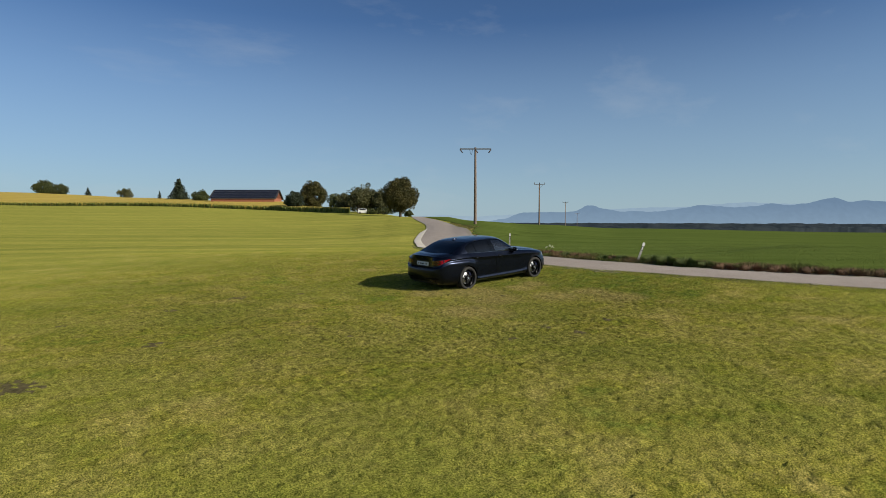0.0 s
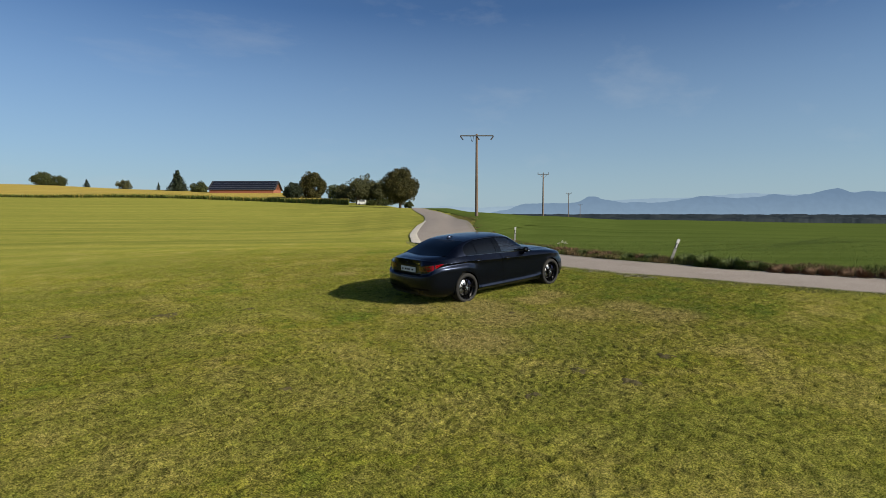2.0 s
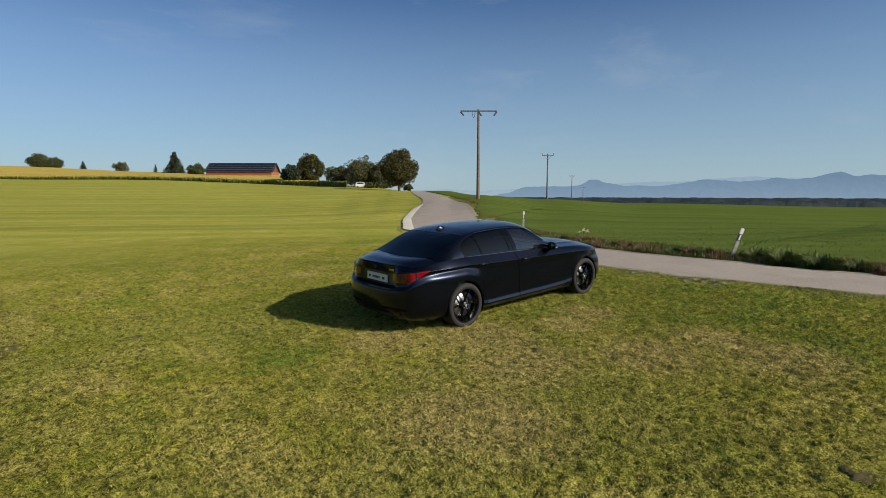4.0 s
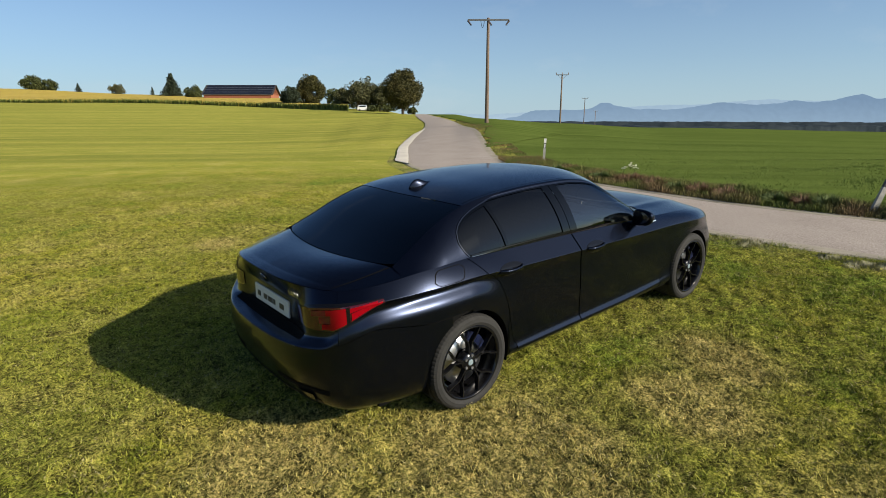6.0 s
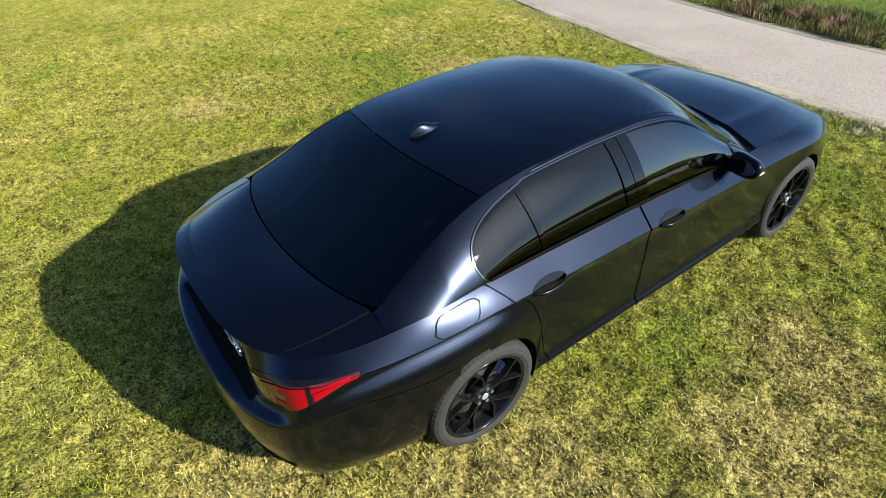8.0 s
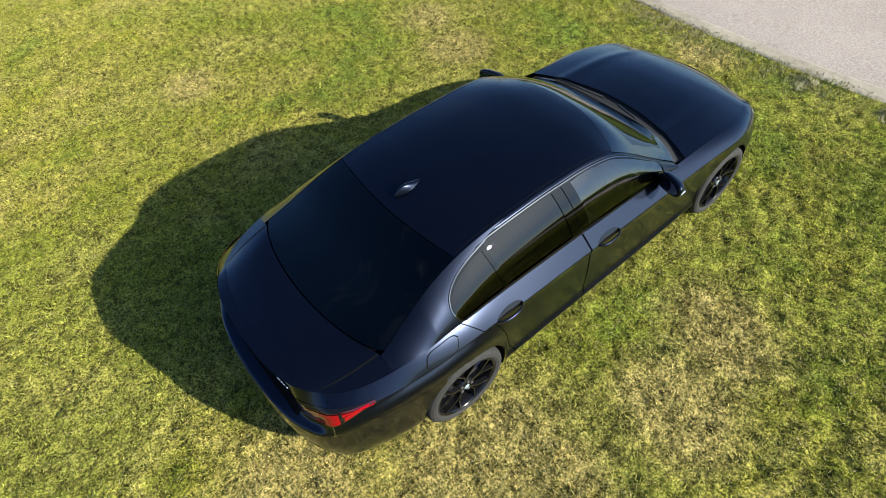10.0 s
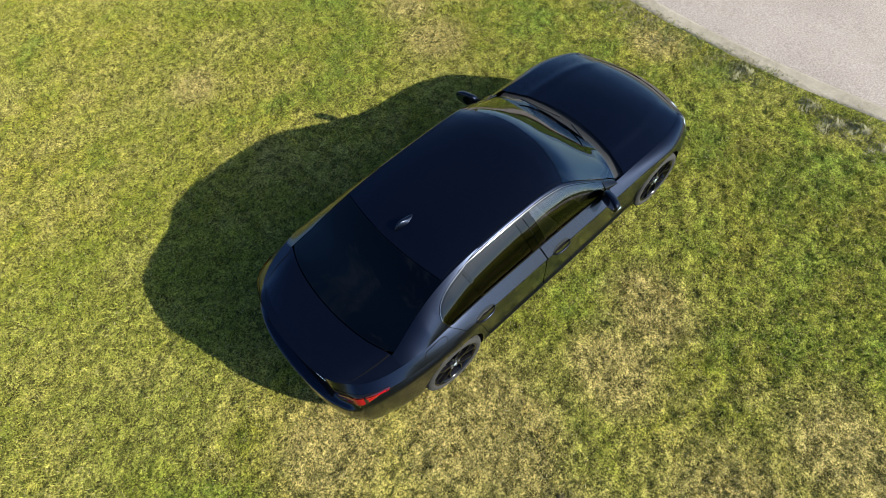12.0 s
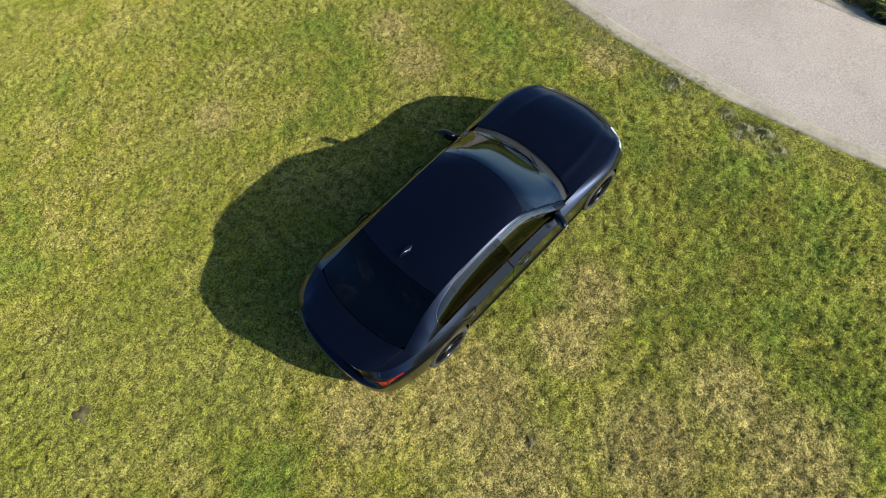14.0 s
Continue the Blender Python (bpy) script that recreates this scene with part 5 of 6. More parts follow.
def arch_steps(xa, xb, n):
    """Columns from xa to xb, denser round the ends of the wheel arches."""
    xs = set(np.round(np.linspace(xa, xb, n), 4))
    for xw in (-AXLE, AXLE):
        for q in range(25):
            x = xw + (ARCH - 0.0006) * math.cos(math.pi * q / 24)
            if xa < x < xb:
                xs.add(round(x, 4))
        for x in (xw - ARCH - 0.002, xw + ARCH + 0.002):
            if xa < x < xb:
                xs.add(x)
    return [s_at(x) for x in sorted(xs)]


# greenhouse
roof_mid = curve((-2.10, -1.9, -1.6, -1.36, -1.2, -0.8, -0.25, 0.1, 0.27, 0.5, 0.75, 0.95), (1.06, 1.137, 1.272, 1.354, 1.390, 1.425, 1.432, 1.414, 1.384, 1.270, 1.108, 0.960))
edge_x = (-2.10, -1.955, -1.88, -1.75, -1.6, -1.3, -1.1, -0.8, -0.42, -0.1, 0.08, 0.25, 0.42, 0.6, 0.76)
edge_z = curve(edge_x, (1.045, 1.072, 1.104, 1.164, 1.238, 1.336, 1.368, 1.388, 1.392, 1.376, 1.340, 1.256, 1.146, 1.034, 0.946))
edge_y = curve(edge_x, (0.715, 0.706, 0.694, 0.668, 0.645, 0.617, 0.611, 0.609, 0.612, 0.622, 0.640, 0.675, 0.712, 0.755, 0.800))
# rear outline of the side windows, by height on the side (0 belt, 1 roof edge)
rear_line = curve((0.0, 0.2, 0.42, 0.6, 0.72, 0.82, 0.88, 0.93, 1.0), (-1.432, -1.470, -1.486, -1.470, -1.435, -1.365, -1.270, -1.120, -0.90), True)


BELT = {}


def belt(x):
    """The point of the body's top edge at x."""
    key = round(float(x), 4)
    if key not in BELT:
        lo, hi = 1.0, 15.0
        for _ in range(24):
            m = (lo + hi) / 2
            lo, hi = (m, hi) if hull(m, 7).x < x else (lo, m)
        BELT[key] = hull(lo, 7, 0, 1)
    return BELT[key]


def cabin(x, w, side=-1, out=0.0):
    """A point of the greenhouse: w 0 at the belt, 1 at the roof's edge, 2 at the roof's middle."""
    if w > 1:
        k = w - 1
        y = edge_y(x) * (1 - k)
        z = edge_z(x) + (roof_mid(x) - edge_z(x)) * (1 - (1 - k)**2.6)
        return Vector((x, side * y, z + out))
    b = belt(x)
    full = min(1.0, max(0.0, (x + 1.93) / 0.30))
    y = b.y + (edge_y(x) - b.y) * w + (0.034 if x < -1.5 else 0.034 + 0.008 * min(1, (x + 1.5) / 0.2)) * full * 4 * w * (1 - w)
    z = b.z + (edge_z(x) - b.z) * w + 0.030 * full * (w * w * (3 - 2 * w) - w)
    return Vector((x, side * (y + out), z))


RW = Matrix(((0.99843, -0.00087, -0.05602), (-0.00087, 0.99952, -0.03106), (0.05602, 0.03106, 0.99795)))
car = thing("car", RW.to_4x4(), "black-blue metallic four-door saloon car parked on the mown meadow", "car")
for side in (-1, 1):
    flip = side > 0
    # flank panels
    def flank(name, s0, s1, v0, v1, n, label="", out=0.0, mat=M_PAINT, rows=15, arch=True):
        cols = arch_steps(plan_x(s0), plan_x(s1), n) if s0 > 3.2 and s1 < 14 else steps(s0, s1, n)
        fn = lambda c, r: hull(c, (lambda lo: lo + (v1 - lo) * r)(max(v0, arch_v(c)) if arch else v0), out, side)
        return sheet(name, cols, steps(0, 1, rows), fn, mat, car, label, flip)

    g = 0.0035
    # rear door: its rear edge runs up and back round the arch
    def rear_edge(r):
        return s_at(-1.02 - 0.42 * max(0.0, (r - 0.25) / 0.75)**1.15 - 0.02 * r)

    def mid_edge(r):
        return s_at(-0.265 - 0.095 * r**1.5)

    def door(name, left, right):
        def fn(c, v):
            r = (v - 1.15) / 5.85
            s = left(r) + (right(r) - left(r)) * c
            return hull(s, max(v, arch_v(s) + 0.05), 0, side)
        return sheet(name, steps(0.006, 0.994, 22), levels(1.15, 7, 22, 7), fn, M_PAINT, car, "", flip)

    rear_door = door("rear_door", rear_edge, mid_edge)
    front_door = door("front_door", mid_edge, lambda r: s_at(0.93 + 0.06 * r))
    flank("sill", s_at(-1.11), s_at(1.11), 0, 1.12, 20, "", 0.004, M_PAINT, 7)
    # quarter panel: from the tail lamp to the rear door, over the arch
    def quarter_top(x, lo):
        if x < -1.465:
            return 7.0
        return min(7.0, max(0.02 + lo, 1.15 + 5.85 * (0.25 + 0.75 * max(0.0, (-1.028 - x) / 0.435)**0.87)))

    def quarter(c, i):
        x = plan_x(c)
        lo = max(seam_v(x) + 0.015 if x < -1.49 else 0.0, arch_v(c))
        return hull(c, levels(lo, quarter_top(x, lo), 16, 8)[i], 0, side)
    sheet("quarter_panel", arch_steps(-2.39, -1.03, 60), range(29), quarter, M_PAINT, car, "", flip)
    # front wing
    sheet("front_wing", arch_steps(0.945, 2.02, 46), range(27),
          lambda c, i: hull(c, levels(max(4.0 if plan_x(c) > 1.7 else 0.0, arch_v(c)), 7, 15, 7)[i], 0, side), M_PAINT, car, "", flip)
    # greenhouse frame
    for nm, xa, xz, wa, wz, mt, ou, lb in (
            ("belt_moulding", -1.42, 0.70, 0.015, 0.060, M_GLOSS, 0.004, "gloss black"), ("window_trim", -1.425, 0.70, 0.0, 0.017, M_TRIM, 0.006, "dark bright-edged trim"),
            ("window_surround", -1.16, 0.70, 0.912, 0.937, M_PIANO, 0.002, "gloss black"), ("window_trim", -1.10, 0.70, 0.936, 0.951, M_TRIM, 0.005, "dark bright-edged trim")):
        sheet(nm, steps(xa, xz, 44), steps(wa, wz, 4), lambda c, r: cabin(c, r, side, ou), mt, car, lb, flip)
    sheet("roof_rail", steps(0, 1, 44), steps(0.950, 1.0, 9), lambda c, w: cabin(rear_line(w) - 0.004 + (0.759 - rear_line(w)) * c, w, side, 0.0045 * math.sin(math.pi * (w - 0.95) / 0.05)), M_PAINT, car, "", flip)
    sheet("rear_pillar", steps(0, 1, 38), steps(0, 1, 34), lambda c, w: cabin(-1.955 + (rear_line(w) - 0.004 + 1.955) * c, w, side), M_PAINT, car, "", flip)

    def rim_in(c, w, out):
        """c of the way across the rim behind the rear side windows."""
        dx, dz = (rear_line(min(0.94, w + 0.01)) - rear_line(w - 0.01)) / 0.02, 0.34
        ln = math.hypot(dx, dz)
        return cabin(rear_line(w) + 0.020 * c * dz / ln, w - 0.020 * c * dx / ln / 0.34 * (1 if dx > 0 else 0.3), side, out)
    sheet("window_trim", steps(-0.05, 0.28, 4), steps(0.02, 0.942, 48), lambda c, w: rim_in(c, w, 0.005), M_TRIM, car, "dark bright-edged trim", flip)
    sheet("window_surround", steps(0.27, 1.1, 5), steps(0.05, 0.93, 44), lambda c, w: rim_in(c, w, 0.002), M_PIANO, car, "gloss black", flip)

    # panes and the pillars between them; their edges lean back with height
    def lean(x, w):
        return x - 0.075 * (w - 0.05)

    def pane(name, left, right, mat, label="", out=-0.006, w0=0.045, w1=0.925):
        return sheet(name, steps(0, 1, 18), steps(0, 1, 18),
                     lambda c, r: (lambda w: cabin(left(w) + (right(w) - left(w)) * c, w, side, out))(w0 + (w1 - w0) * r), mat, car, label, flip)
    pane("quarter_window", lambda w: rear_line(w) + 0.015, lambda w: max(rear_line(w) + 0.017, lean(-1.078, w)), M_TINT, "dark tinted glass")
    pane("rear_side_window", lambda w: max(rear_line(w) + 0.016, lean(-1.05, w)), lambda w: lean(-0.445, w), M_TINT, "dark tinted glass")
    pane("front_side_window", lambda w: lean(-0.29, w), lambda w: 0.70, M_GLASS, "lightly tinted glass")
    pane("window_divider", lambda w: max(rear_line(w) + 0.01, lean(-1.079, w)), lambda w: max(rear_line(w) + 0.012, lean(-1.048, w)), M_PIANO, "gloss black", 0.001)
    pane("centre_pillar", lambda w: lean(-0.45, w), lambda w: lean(-0.368, w), M_PIANO, "gloss black", 0.001)
    pane("centre_pillar", lambda w: lean(-0.361, w), lambda w: lean(-0.28, w), M_PIANO, "gloss black", 0.001)
    pane("mirror_base", lambda w: 0.54, lambda w: 0.705, M_GLOSS, "gloss black", 0.002)

# roof, glass, lids
def top(x, t, out=0.0):
    return cabin(x, 2 - abs(t), -1 if t < 0 else 1, out)


SEAM_R, SEAM_F = lambda t: -1.365 + 0.065 * t * t, lambda t: 0.265 - 0.17 * t * t
BASE_R, BASE_F = lambda t: -2.070 + 0.105 * t * t + 0.04 * t**6, lambda t: 0.912 - 0.175 * t * t
sheet("roof", steps(0, 1, 36), steps(-1, 1, 41), lambda c, t: top(SEAM_R(t) + (SEAM_F(t) - SEAM_R(t)) * c, t), M_PAINT, car)
sheet("rear_window", steps(0, 1, 20), steps(-0.994, 0.994, 41), lambda c, t: top(BASE_R(t) + (SEAM_R(t) - 0.004 - BASE_R(t)) * c, t, -0.003), M_TINT, car, "dark tinted rear window")
sheet("windscreen", steps(0, 1, 20), steps(-0.985, 0.985, 41), lambda c, t: top(SEAM_F(t) + 0.006 + (BASE_F(t) - SEAM_F(t) - 0.006) * c, t, -0.003), M_GLASS, car, "clear curved windscreen")
# added black sheet behind the whole rear window, hides the cabin
sheet("rear_window_frame", steps(0, 1, 20), steps(-1, 1, 41), lambda c, t: top(BASE_R(t) + (SEAM_R(t) - BASE_R(t)) * c, t, -0.02) if abs(t) > 0.97 else top(BASE_R(t) + (SEAM_R(t) - BASE_R(t)) * c, t, -0.03), M_SHADOW, car)
for side in (-1, 1):
    sheet("roof_seam", steps(-1.28, 0.10, 36), steps(0.960, 0.969, 3), lambda x, t: top(x, side * t, 0.0012), M_GLOSS, car, "narrow black roof seam", side > 0)
CORNER = 2.6


def deck(c, t):
    side = -1 if t < 0 else 1
    k = abs(t)
    s_end = s_at(-1.925)
    rear, corner = hull(CORNER * k, 7, 0, side), hull(CORNER, 7, 0, side)
    front, fend = top(BASE_R(t) - 0.008, t, -0.002), top(BASE_R(1) - 0.008, side * 0.999, -0.002)
    edge = hull(CORNER + (s_end - CORNER) * c, 7, 0, side)
    p = rear.lerp(front, c) + (edge - corner.lerp(fend, c)) * k**(4 + 16 * c)
    p.z += 0.020 * math.sin(math.pi * c) * (1 - k**3)
    return p


sheet("boot_lid", steps(0, 1, 18), steps(-1, 1, 61), deck, M_PAINT, car, "", True)
for side in (-1, 1):
    sheet("boot_seam", steps(0.06, 0.985, 24), steps(0.925, 0.933, 3), lambda c, t: deck(c, side * t) + Vector((0, 0, 0.0012)), M_SHADOW, car, "dark seam beside the boot lid", side < 0)
sheet("boot_lip", steps(0, 1, 8), steps(-0.97, 0.97, 41), lambda c, t: deck(0, t).lerp(deck(0.16, t), c) + Vector((-0.006 * (1 - c), 0, 0.007 * (1 - c)**0.7 * (1 - t**6) + 0.0015)), M_PAINT, car, "", True)
bonnet_z = curve((0, 0.25, 0.5, 0.75, 0.92, 1.0), (0.975, 0.972, 0.955, 0.908, 0.848, 0.800))


def bonnet(c, t):
    side = -1 if t < 0 else 1
    k = abs(t)
    e = hull(s_at(0.85) + (13.7 - s_at(0.85)) * c, 7, 0, side)
    mx = 1.045 + (2.14 - 1.045) * c
    p = Vector((mx + (e.x - mx) * k**2, e.y * k, bonnet_z(c) + (e.z - bonnet_z(c)) * k**2.4))
    p.z += 0.009 * math.exp(-((k - 0.66) / 0.07)**2) * (1 - c)**0.5
    return p


sheet("bonnet", steps(0, 1, 30), steps(-0.997, 0.997, 61), bonnet, M_PAINT, car)
sheet("wiper_cowl", steps(0, 1, 5), steps(-1, 1, 25), lambda c, t: (lambda a, b: a.lerp(b, c) - Vector((0, 0, 0.012 + 0.03 * math.sin(math.pi * c))))(top(BASE_F(t), t * 0.985), bonnet(0.02, t * 0.985)), M_PLASTIC, car, "matt black")
for q in (-1, 1):
    bm = bmesh.new()
    a, b = top(0.905, -0.1 * q), top(0.80, 0.62 if q < 0 else -0.45)
    limb(bm, a + Vector((0.04, 0, 0.01)), b + Vector((0.0, 0, 0.03)), 0.011, 0.006, 6)
    part("wiper", bm, M_PLASTIC, car, "black windscreen wiper", True)
for side in (-1, 1):
    flip = side > 0
    sheet("rear_bumper", steps(0, 3.0, 24) + arch_steps(-2.39, -1.66, 20), steps(0, 1, 18),
          lambda c, r: (lambda lo: hull(c, lo + (max(lo, seam_v(plan_x(c)) - 0.01) - lo) * r, 0, side))(arch_v(c)), M_PAINT, car, "", flip)
    sheet("tail_panel", steps(0, 3.04, 26), levels(4.01, 7, 18, 8), lambda c, v: hull(c, v, 0, side), M_PAINT, car, "", flip)
    sheet("front_bumper", arch_steps(1.65, 2.02, 14) + steps(s_at(2.03), 16, 18), steps(0, 1, 22),
          lambda c, r: (lambda lo, hi: hull(c, lo + (max(lo, hi) - lo) * r, 0, side))(arch_v(c), 3.98 if plan_x(c) < 2.025 else 7.0), M_PAINT, car, "", flip)
    # added black shell behind the panels: darkens the joints and blocks light
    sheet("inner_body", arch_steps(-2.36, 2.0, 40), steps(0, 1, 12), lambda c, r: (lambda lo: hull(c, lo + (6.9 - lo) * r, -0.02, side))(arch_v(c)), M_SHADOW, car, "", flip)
    sheet("diffuser", steps(0, 2.3, 14), steps(0.0, 1.25, 5), lambda c, v: hull(c, v, 0.004, side), M_PLASTIC, car, "matt black", flip)
    sheet("bumper_slot", steps(0.9, 2.7, 12), steps(1.75, 2.0, 3), lambda c, v: hull(c, v, 0.003, side), M_SHADOW, car, "", flip)
    # a black strip laid on the shelf paints the shade under the boot
    sheet("bumper_recess", steps(0, 1.75, 14), steps(4.5, 5.06, 5), lambda c, v: hull(c, v, 0.003, side), M_SHADOW, car, "painted shade in the recess over the bumper", flip)
    sheet("exhaust_trim", steps(1.55, 2.15, 6), steps(0.75, 1.6, 5), lambda c, v: hull(c, v, 0.012, side), M_GLOSS, car, "gloss black exhaust outlet", flip)
    sheet("side_skirt", arch_steps(-1.10, 1.10, 24), steps(0.0, 0.9, 6), lambda c, v: hull(c, v, 0.010 * math.sin(math.pi * min(1, v / 0.9)) + 0.002, side), M_PLASTIC, car, "", flip)

    # tail lamp, wrapped round the corner
    def lamp_fn(c, r, out=0.005):
        s = 1.50 + 2.58 * c
        lo = 0.790 - 0.018 * math.sin(math.pi * min(1.0, c / 0.6)) + 0.140 * max(0.0, (c - 0.56) / 0.44)**1.05
        hi = 0.885 + 0.064 * c**0.9
        return hull(s, v_at(s, lo + (hi - lo) * r), out, side)
    lamp = sheet("tail_lamp", steps(0, 1, 30), steps(0, 1, 11), lamp_fn, M_REDDARK, car, "dark red tail lamp lens with bright red bands", flip)
    # an angular bracket of light round a dark middle, then a slanting band up to the tip
    def bracket(c, r):
        return lamp_fn(c, r, 0.009)
    sheet("light_band", steps(0.26, 0.46, 8), steps(0.68, 0.93, 4), lambda c, r: bracket(c, r - 0.10 * (0.69 - c)), M_REDMID, lamp, "dull red", flip)
    sheet("light_band", steps(0.46, 0.69, 8), steps(0.68, 0.93, 4), lambda c, r: bracket(c, r - 0.10 * (0.69 - c)), M_RED, lamp, "bright red", flip)
    sheet("light_band", steps(0.52, 0.69, 6), steps(0.06, 0.69, 7), bracket, M_RED, lamp, "bright red", flip)
    sheet("light_band", steps(0.40, 0.525, 8), steps(0.06, 0.30, 4), bracket, M_RED, lamp, "bright red", flip)
    sheet("light_band", steps(0.36, 0.52, 6), steps(0.31, 0.62, 4), lambda c, r: lamp_fn(c, r, 0.007), M_REDMID, lamp, "dull red middle", flip)
    sheet("light_band", steps(0.735, 0.985, 14), steps(0.08, 0.54, 5), lambda c, r: lamp_fn(c, r + 0.14 * (c - 0.735) / 0.25, 0.009), M_RED, lamp, "bright red", flip)
    sheet("light_band", steps(0.72, 0.95, 12), steps(0.59, 0.88, 4), lambda c, r: lamp_fn(c, r + 0.06 * (c - 0.72) / 0.25, 0.009), M_RED, lamp, "bright red", flip)
    sheet("lamp_divider", steps(0.69, 0.722, 3), steps(0.02, 0.98, 5), lambda c, r: lamp_fn(c, r, 0.010), M_GLOSS, lamp, "", flip)
    sheet("lamp_brow", steps(0.15, 1.0, 20), steps(0.985, 1.14, 4), lambda c, r: lamp_fn(c, r, 0.004), M_GLOSS, lamp, "gloss black upper edge", flip)
    sheet("headlamp", steps(12.35, 14.1, 16), steps(5.0, 6.35, 8), lambda c, v: hull(c, v, 0.004, side), M_LAMP, car, "clear glass headlamp", flip)
    if side < 0:
        # fuel flap on the shoulder: a dark joint round a raised panel
        def flap(c, r, out, grow=0.0):
            x = -1.640 + (0.115 + grow) * c - 0.02 * (1 - r)
            s = s_at(x)
            sq = 1 - 0.55 * abs(c)**7
            return hull(s, 6.45 + (0.76 + grow * 9) * (r - 0.5) * sq, out, side)
        joint = sheet("fuel_flap", steps(-1, 1, 15), steps(0, 1, 9), lambda c, r: flap(c, r, 0.0012, 0.007), M_SHADOW, car, "body-coloured fuel flap with dark joint")
        sheet("flap_panel", steps(-1, 1, 15), steps(0, 1, 9), lambda c, r: flap(c, r, 0.0024), M_PAINT, joint)
    # door handles: a grip bowed out over a dark cup
    for xa, xz, zz in ((-1.235, -1.01, 0.913), (-0.262, -0.040, 0.874)):
        s0, s1 = s_at(xa), s_at(xz)
        cup = sheet("handle_cup", steps(-1, 1, 13), steps(-1, 1, 7), lambda c, r: (lambda s: hull(s, v_at(s, zz + 0.046 * r * math.sqrt(max(0.0, 1 - 0.80 * c * c))), 0.003, side))((s0 + s1) / 2 + (s1 - s0) / 2 * c), M_GLOSS, car, "gloss black recess", flip)
        bm = bmesh.new()
        prev = None
        for q in range(13):
            c = -1 + q / 6
            s = (s0 + s1) / 2 + (s1 - s0) / 2 * c * 0.98
            o = 0.004 + 0.034 * (1 - c**4)
            mid = hull(s, v_at(s, zz + 0.006), o, side)
            ring = [bm.verts.new(mid + Vector((0, side * dy, dz))) for dy, dz in ((0, 0.015), (0.006, 0.006), (0.006, -0.008), (0, -0.013), (-0.010, -0.008), (-0.010, 0.008))]
            if prev:
                for e in range(6):
                    bm.faces.new((prev[e], prev[(e + 1) % 6], ring[(e + 1) % 6], ring[e]))
            prev = ring
        bmesh.ops.recalc_face_normals(bm, faces=bm.faces)
        part("handle", bm, M_PAINT, cup, "body-coloured door handle", True)
    # wing mirror
    mir = new("wing_mirror")
    mir.parent, mir.empty_display_size = car, 0.1
    tagged(mir, "black wing mirror with a bright indicator strip")
    bm = bmesh.new()
    bmesh.ops.create_uvsphere(bm, u_segments=28, v_segments=16, radius=1)
    for v in bm.verts:
        # a squared-off shell: flat behind, wedge-shaped in front, pointed at its outer end
        x, y, z = (math.copysign(abs(q)**0.62, q) for q in v.co)
        xx = 0.450 + (0.080 * x * (1 - 0.25 * abs(z)) if x > 0 else 0.024 * x)
        v.co = (xx - 0.035 * y, side * (0.950 + 0.108 * y), 1.015 + (0.072 - 0.012 * y) * z * (1 - 0.18 * max(x, 0)) + 0.014 * y)
    if side < 0:
        bmesh.ops.recalc_face_normals(bm, faces=bm.faces)
    part("mirror_housing", bm, M_PAINT, mir, "", True)
    bm = bmesh.new()
    limb(bm, (0.60, side * 0.80, 0.945), (0.50, side * 0.91, 0.975), 0.035, 0.026, 10)
    part("mirror_foot", bm, M_GLOSS, mir, "", True)
    bm = bmesh.new()
    bmesh.ops.create_cone(bm, cap_ends=True, segments=28, radius1=1, radius2=1, depth=1, matrix=Matrix.Rotation(math.pi / 2, 4, "Y"))
    for v in bm.verts:
        x, y, z = v.co
        v.co = (0.4295 + 0.004 * x - 0.035 * y, side * (0.950 + 0.088 * y), 1.015 + (0.048 - 0.009 * y) * z + 0.014 * y)
    bmesh.ops.recalc_face_normals(bm, faces=bm.faces)
    part("mirror_glass", bm, M_CHROME, mir, "mirror glass")
    slab("indicator", M_LAMP, mir, (0.055, 0.010, 0.010), (0.455, side * 1.052, 1.005), "clear indicator strip", None, 0.003)

# roof aerial: a low fin
bm = bmesh.new()
prev = None
for q in range(25):
    k = q / 24
    base = top(-1.072 - 0.200 * k, 0.0)
    w = 0.002 + 0.031 * math.sin(math.pi * min(1.0, 0.02 + 0.97 * k**0.95))**0.75
    h = 0.004 + 0.050 * math.sin(math.pi * min(1.0, 0.01 + 0.98 * k**1.7))**0.8
    ring = [bm.verts.new(base + Vector((-0.012 * (1 - a * a), w * a, h * (1 - a * a)**0.85 - 0.004))) for a in steps(-1, 1, 15)]
    if prev:
        for e in range(14):
            bm.faces.new((prev[e], prev[e + 1], ring[e + 1], ring[e]))
    else:
        bm.faces.new(ring)
    prev = ring
bm.faces.new(prev[::-1])
bmesh.ops.recalc_face_normals(bm, faces=bm.faces)
part("roof_aerial", bm, M_PAINT, car, "body-coloured fin aerial", True)
# rear plate: unreadable print as bars
plate = slab("number_plate", M_PLATE, car, (0.012, 0.52, 0.112), (-2.440, 0, 0.792), "white plate with dark unreadable print", Matrix.Rotation(radians(3), 4, "Y"), 0.004)
for y, w in ((0.19, 0.045), (0.09, 0.05), (0.035, 0.03), (-0.005, 0.035), (-0.05, 0.03), (-0.16, 0.06)):
    slab("print_bar", M_INK, plate, (0.003, w, 0.035), (-0.0075, y, -0.004))
badge = bpy.data.curves.new("model_badge", "FONT")
badge.body, badge.size, badge.extrude, badge.align_x = "540d", 0.052, 0.003, "CENTER"
text = new("badge_text", badge)
dep = bpy.context.evaluated_depsgraph_get()
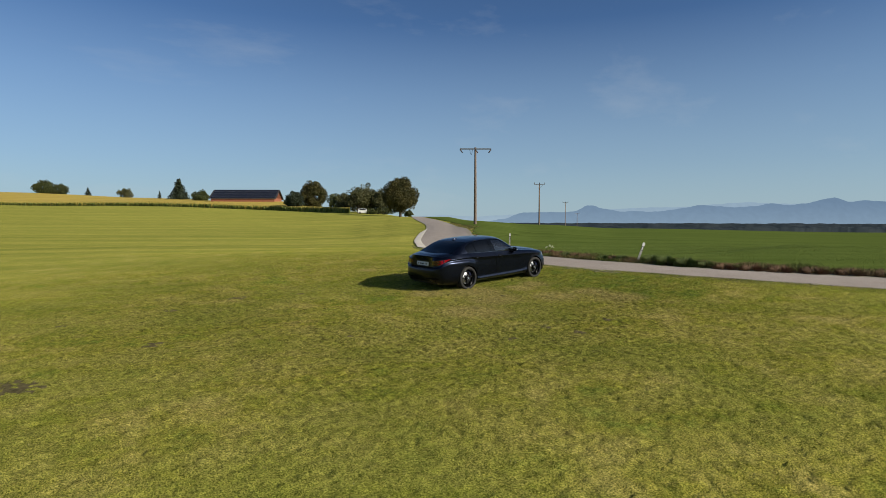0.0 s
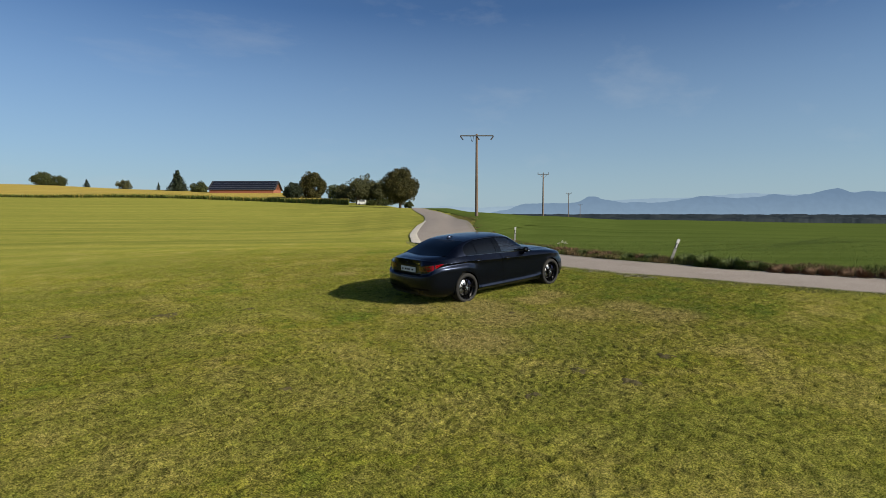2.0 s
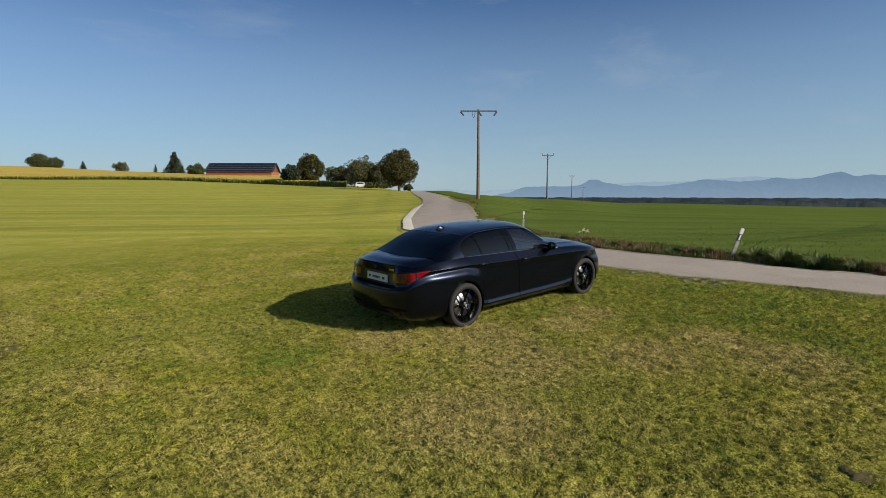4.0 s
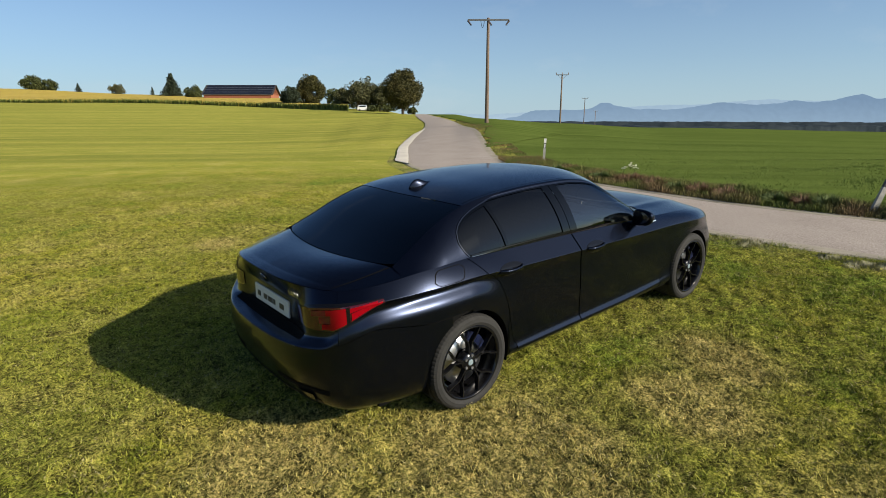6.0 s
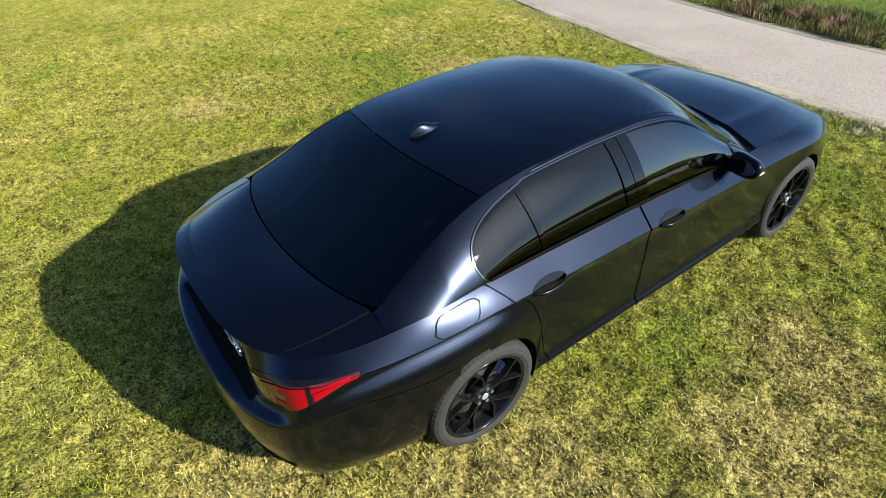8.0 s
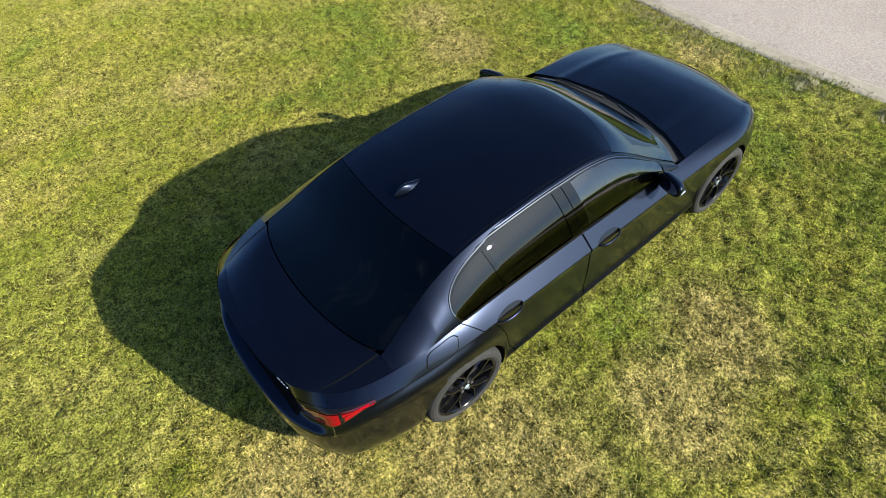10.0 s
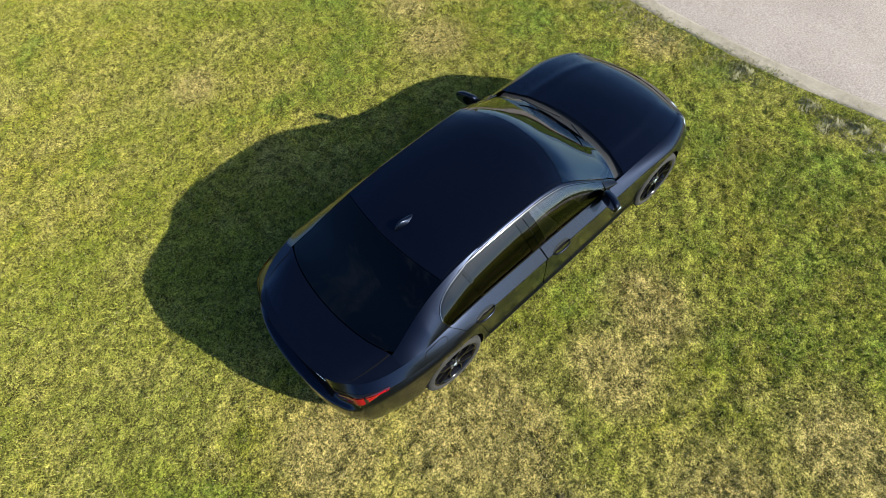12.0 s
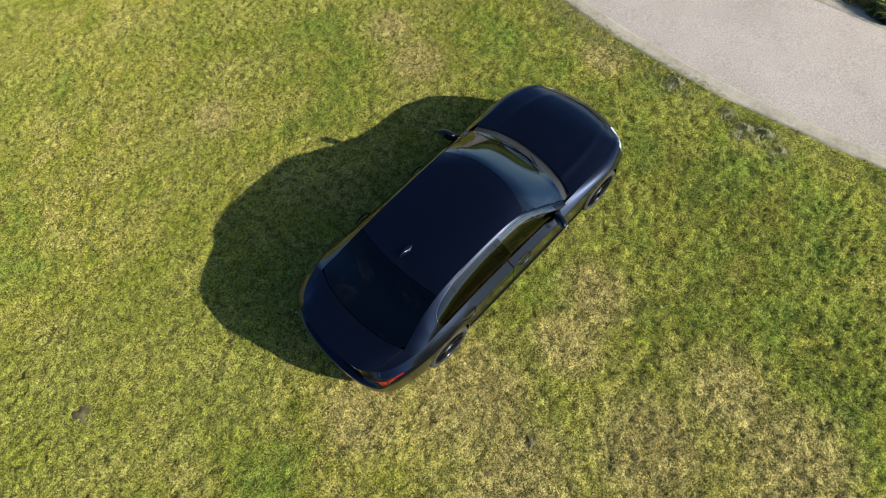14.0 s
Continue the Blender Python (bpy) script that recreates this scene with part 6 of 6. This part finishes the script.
me = bpy.data.meshes.new_from_object(text.evaluated_get(dep))
bpy.data.objects.remove(text)
me.materials.clear()
me.materials.append(M_CHROME)
lettering = new("lettering", me)
lettering.parent = car
p0, p1 = hull(1.42, v_at(1.42, 0.93), 0.004, -1), hull(1.42, v_at(1.42, 0.97), 0.004, -1)
upv = (p1 - p0).normalized()
rightv = Vector((0.12, -1, 0)).normalized()
outv = rightv.cross(upv).normalized()
lettering.matrix_local = Matrix.Translation(p0 + outv * 0.008) @ Matrix((rightv, upv, outv)).transposed().to_4x4()
tagged(lettering, "chrome model lettering")
bm = bmesh.new()
bmesh.ops.create_cone(bm, cap_ends=True, segments=28, radius1=0.039, radius2=0.036, depth=0.006)
emblem = part("emblem", bm, M_TRIM, car, "round dark-rimmed emblem")
pe, pf = hull(0.001, v_at(0.001, 0.93), 0.004, -1), hull(0.001, v_at(0.001, 0.97), 0.004, -1)
uu = (pf - pe).normalized()
rr = Vector((0, -1, 0))
emblem.matrix_local = Matrix.Translation((pe + pf) / 2 + Vector((-0.004, 0, 0))) @ Matrix((rr, uu, rr.cross(uu))).transposed().to_4x4()

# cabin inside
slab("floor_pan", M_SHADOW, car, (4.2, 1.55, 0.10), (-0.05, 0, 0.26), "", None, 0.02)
slab("dashboard", M_SEAT, car, (0.42, 1.36, 0.24), (0.62, 0, 0.84), "black dashboard", None, 0.06)
slab("rear_shelf", M_SEAT, car, (0.50, 1.15, 0.05), (-1.62, 0, 1.00), "", None, 0.02)
for y in (-0.37, 0.37):
    seat = slab("front_seat", M_SEAT, car, (0.52, 0.50, 0.16), (-0.05, y, 0.50), "black leather seat", None, 0.05)
    slab("backrest", M_SEAT, seat, (0.15, 0.48, 0.62), (-0.33, 0, 0.34), "", Matrix.Rotation(radians(-18), 4, "Y"), 0.05)
    slab("headrest", M_SEAT, seat, (0.10, 0.26, 0.17), (-0.47, 0, 0.72), "", Matrix.Rotation(radians(-10), 4, "Y"), 0.04)
bench = slab("rear_seat", M_SEAT, car, (0.52, 1.25, 0.18), (-0.98, 0, 0.50), "black leather bench", None, 0.05)
slab("backrest", M_SEAT, bench, (0.16, 1.22, 0.56), (-0.33, 0, 0.33), "", Matrix.Rotation(radians(-22), 4, "Y"), 0.05)
bm = bmesh.new()
lathe_rim = [(0.185 + 0.014 * math.cos(a), 0.014 * math.sin(a)) for a in steps(0, 2 * math.pi, 9)]
prev = None
rings_w = []
for a in range(32):
    th = 2 * math.pi * a / 32
    rings_w.append([bm.verts.new((r * math.cos(th), r * math.sin(th), z)) for r, z in lathe_rim[:-1]])
for a in range(32):
    lo, hi = rings_w[a], rings_w[(a + 1) % 32]
    for e in range(8):
        bm.faces.new((lo[e], lo[(e + 1) % 8], hi[(e + 1) % 8], hi[e]))
for th in (0, math.pi, -math.pi / 2):
    limb(bm, (0, 0, 0), (0.18 * math.cos(th), 0.18 * math.sin(th), 0), 0.03, 0.016, 6)
wheel_s = part("steering_wheel", bm, M_SEAT, car, "black steering wheel", True)
wheel_s.matrix_local = Matrix.Translation((0.36, 0.37, 0.86)) @ Matrix.Rotation(radians(-65), 4, "Y") @ Matrix.Rotation(radians(90), 4, "Z")


def lathe(bm, prof, n=48, closed=False):
    """Turns a profile of (radius, y) about the y axis."""
    g = [[bm.verts.new(((r - (0.0022 if closed and r > 0.3245 and a % 3 == 0 else 0)) * math.cos(2 * math.pi * a / n), y,
                        (r - (0.0022 if closed and r > 0.3245 and a % 3 == 0 else 0)) * math.sin(2 * math.pi * a / n))) for r, y in prof] for a in range(n)]
    for a in range(n):
        h = g[(a + 1) % n]
        for b in range(len(prof) - 1):
            bm.faces.new((g[a][b], g[a][b + 1], h[b + 1], h[b]))
    return bm


def box(bm, size, m):
    bmesh.ops.create_cube(bm, size=1, matrix=m @ Matrix.Diagonal((*size, 1)))


def wheel(x, side):
    """y points to the middle of the car; the face is at y = 0."""
    w = new("wheel")
    w.parent, w.empty_display_size = car, 0.1
    w.matrix_local = Matrix.Translation((x, side * 0.918, HUB)) @ (Matrix.Rotation(math.pi, 4, "Z") if side > 0 else Matrix.Identity(4))
    bm = bmesh.new()
    lathe(bm, [(0.258, 0.03), (0.264, 0.012), (0.285, 0.002), (0.308, 0.006), (0.325, 0.018), (0.3335, 0.036), (0.335, 0.06), (0.331, 0.062), (0.331, 0.07), (0.335, 0.072), (0.336, 0.125),
               (0.331, 0.127), (0.331, 0.137), (0.336, 0.139), (0.335, 0.20), (0.330, 0.235), (0.305, 0.252), (0.258, 0.24)], 216, True)
    part("tyre", bm, M_RUBBER, w, "grey-black worn tyre", False)
    bm = bmesh.new()
    lathe(bm, [(0.258, 0.03), (0.262, 0.014), (0.256, 0.010), (0.247, 0.014), (0.243, 0.03), (0.225, 0.10), (0.215, 0.23)], 64)
    rim = part("rim", bm, M_RIM, w, "gloss black alloy rim", True)
    for q in range(5):
        for dx in (-1, 1):
            bm = bmesh.new()
            a0 = 2 * math.pi * q / 5 + 0.3
            pts = ((0.05, 0.11 * dx, 0.030, 0.015), (0.11, 0.085 * dx, 0.026, 0.011), (0.150, 0.13 * dx, 0.022, 0.011), (0.205, 0.29 * dx, 0.018, 0.011), (0.249, 0.33 * dx, 0.016, 0.015))
            prev = None
            for rad, da, y, wd in pts:
                c, s = math.cos(a0 + da), math.sin(a0 + da)
                ring = [bm.verts.new((c * rad - s * o, y + dy, s * rad + c * o)) for o, dy in ((-wd * 0.45, 0), (wd * 0.45, 0), (wd * 0.62, 0.032), (-wd * 0.62, 0.032))]
                if prev:
                    for e in range(4):
                        bm.faces.new((prev[e], prev[(e + 1) % 4], ring[(e + 1) % 4], ring[e]))
                prev = ring
            bmesh.ops.recalc_face_normals(bm, faces=bm.faces)
            part("spoke", bm, M_RIM, rim)
    bm = bmesh.new()
    lathe(bm, [(0.0, 0.022), (0.028, 0.022), (0.034, 0.026), (0.060, 0.030), (0.068, 0.045), (0.07, 0.09)], 32)
    part("hub", bm, M_RIM, rim, "", True)
    bm = bmesh.new()
    lathe(bm, [(0.0, 0.018), (0.019, 0.0185), (0.022, 0.022)], 24)
    part("hub_cap", bm, M_CAP, rim, "small round pale centre cap")
    for q in range(5):
        bm = bmesh.new()
        bmesh.ops.create_cone(bm, cap_ends=True, segments=6, radius1=0.011, radius2=0.011, depth=0.02,
                              matrix=Matrix.Translation((0.048 * math.cos(q * 1.2566), 0.03, 0.048 * math.sin(q * 1.2566))) @ Matrix.Rotation(math.pi / 2, 4, "X"))
        part("wheel_bolt", bm, M_STEEL, rim)
    bm = bmesh.new()
    lathe(bm, [(0.07, 0.105), (0.178, 0.105), (0.180, 0.11), (0.180, 0.13), (0.07, 0.13)], 48)
    part("brake_disc", bm, M_DISC, w, "bare steel", True)
    bm = bmesh.new()
    for q in range(6):
        a = radians(20 + q * 11)
        box(bm, (0.06, 0.07, 0.038), Matrix.Rotation(-a, 4, "Y") @ Matrix.Translation((0.165, 0.115, 0)))
    part("brake_caliper", bm, M_BLUE, w, "blue painted")
    bm = bmesh.new()
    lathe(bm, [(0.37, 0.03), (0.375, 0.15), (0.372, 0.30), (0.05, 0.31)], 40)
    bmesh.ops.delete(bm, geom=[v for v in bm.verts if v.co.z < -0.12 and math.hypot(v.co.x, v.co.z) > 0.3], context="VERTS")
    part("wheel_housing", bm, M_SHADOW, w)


for x in (-AXLE, AXLE):
    for side in (-1, 1):
        wheel(x, side)
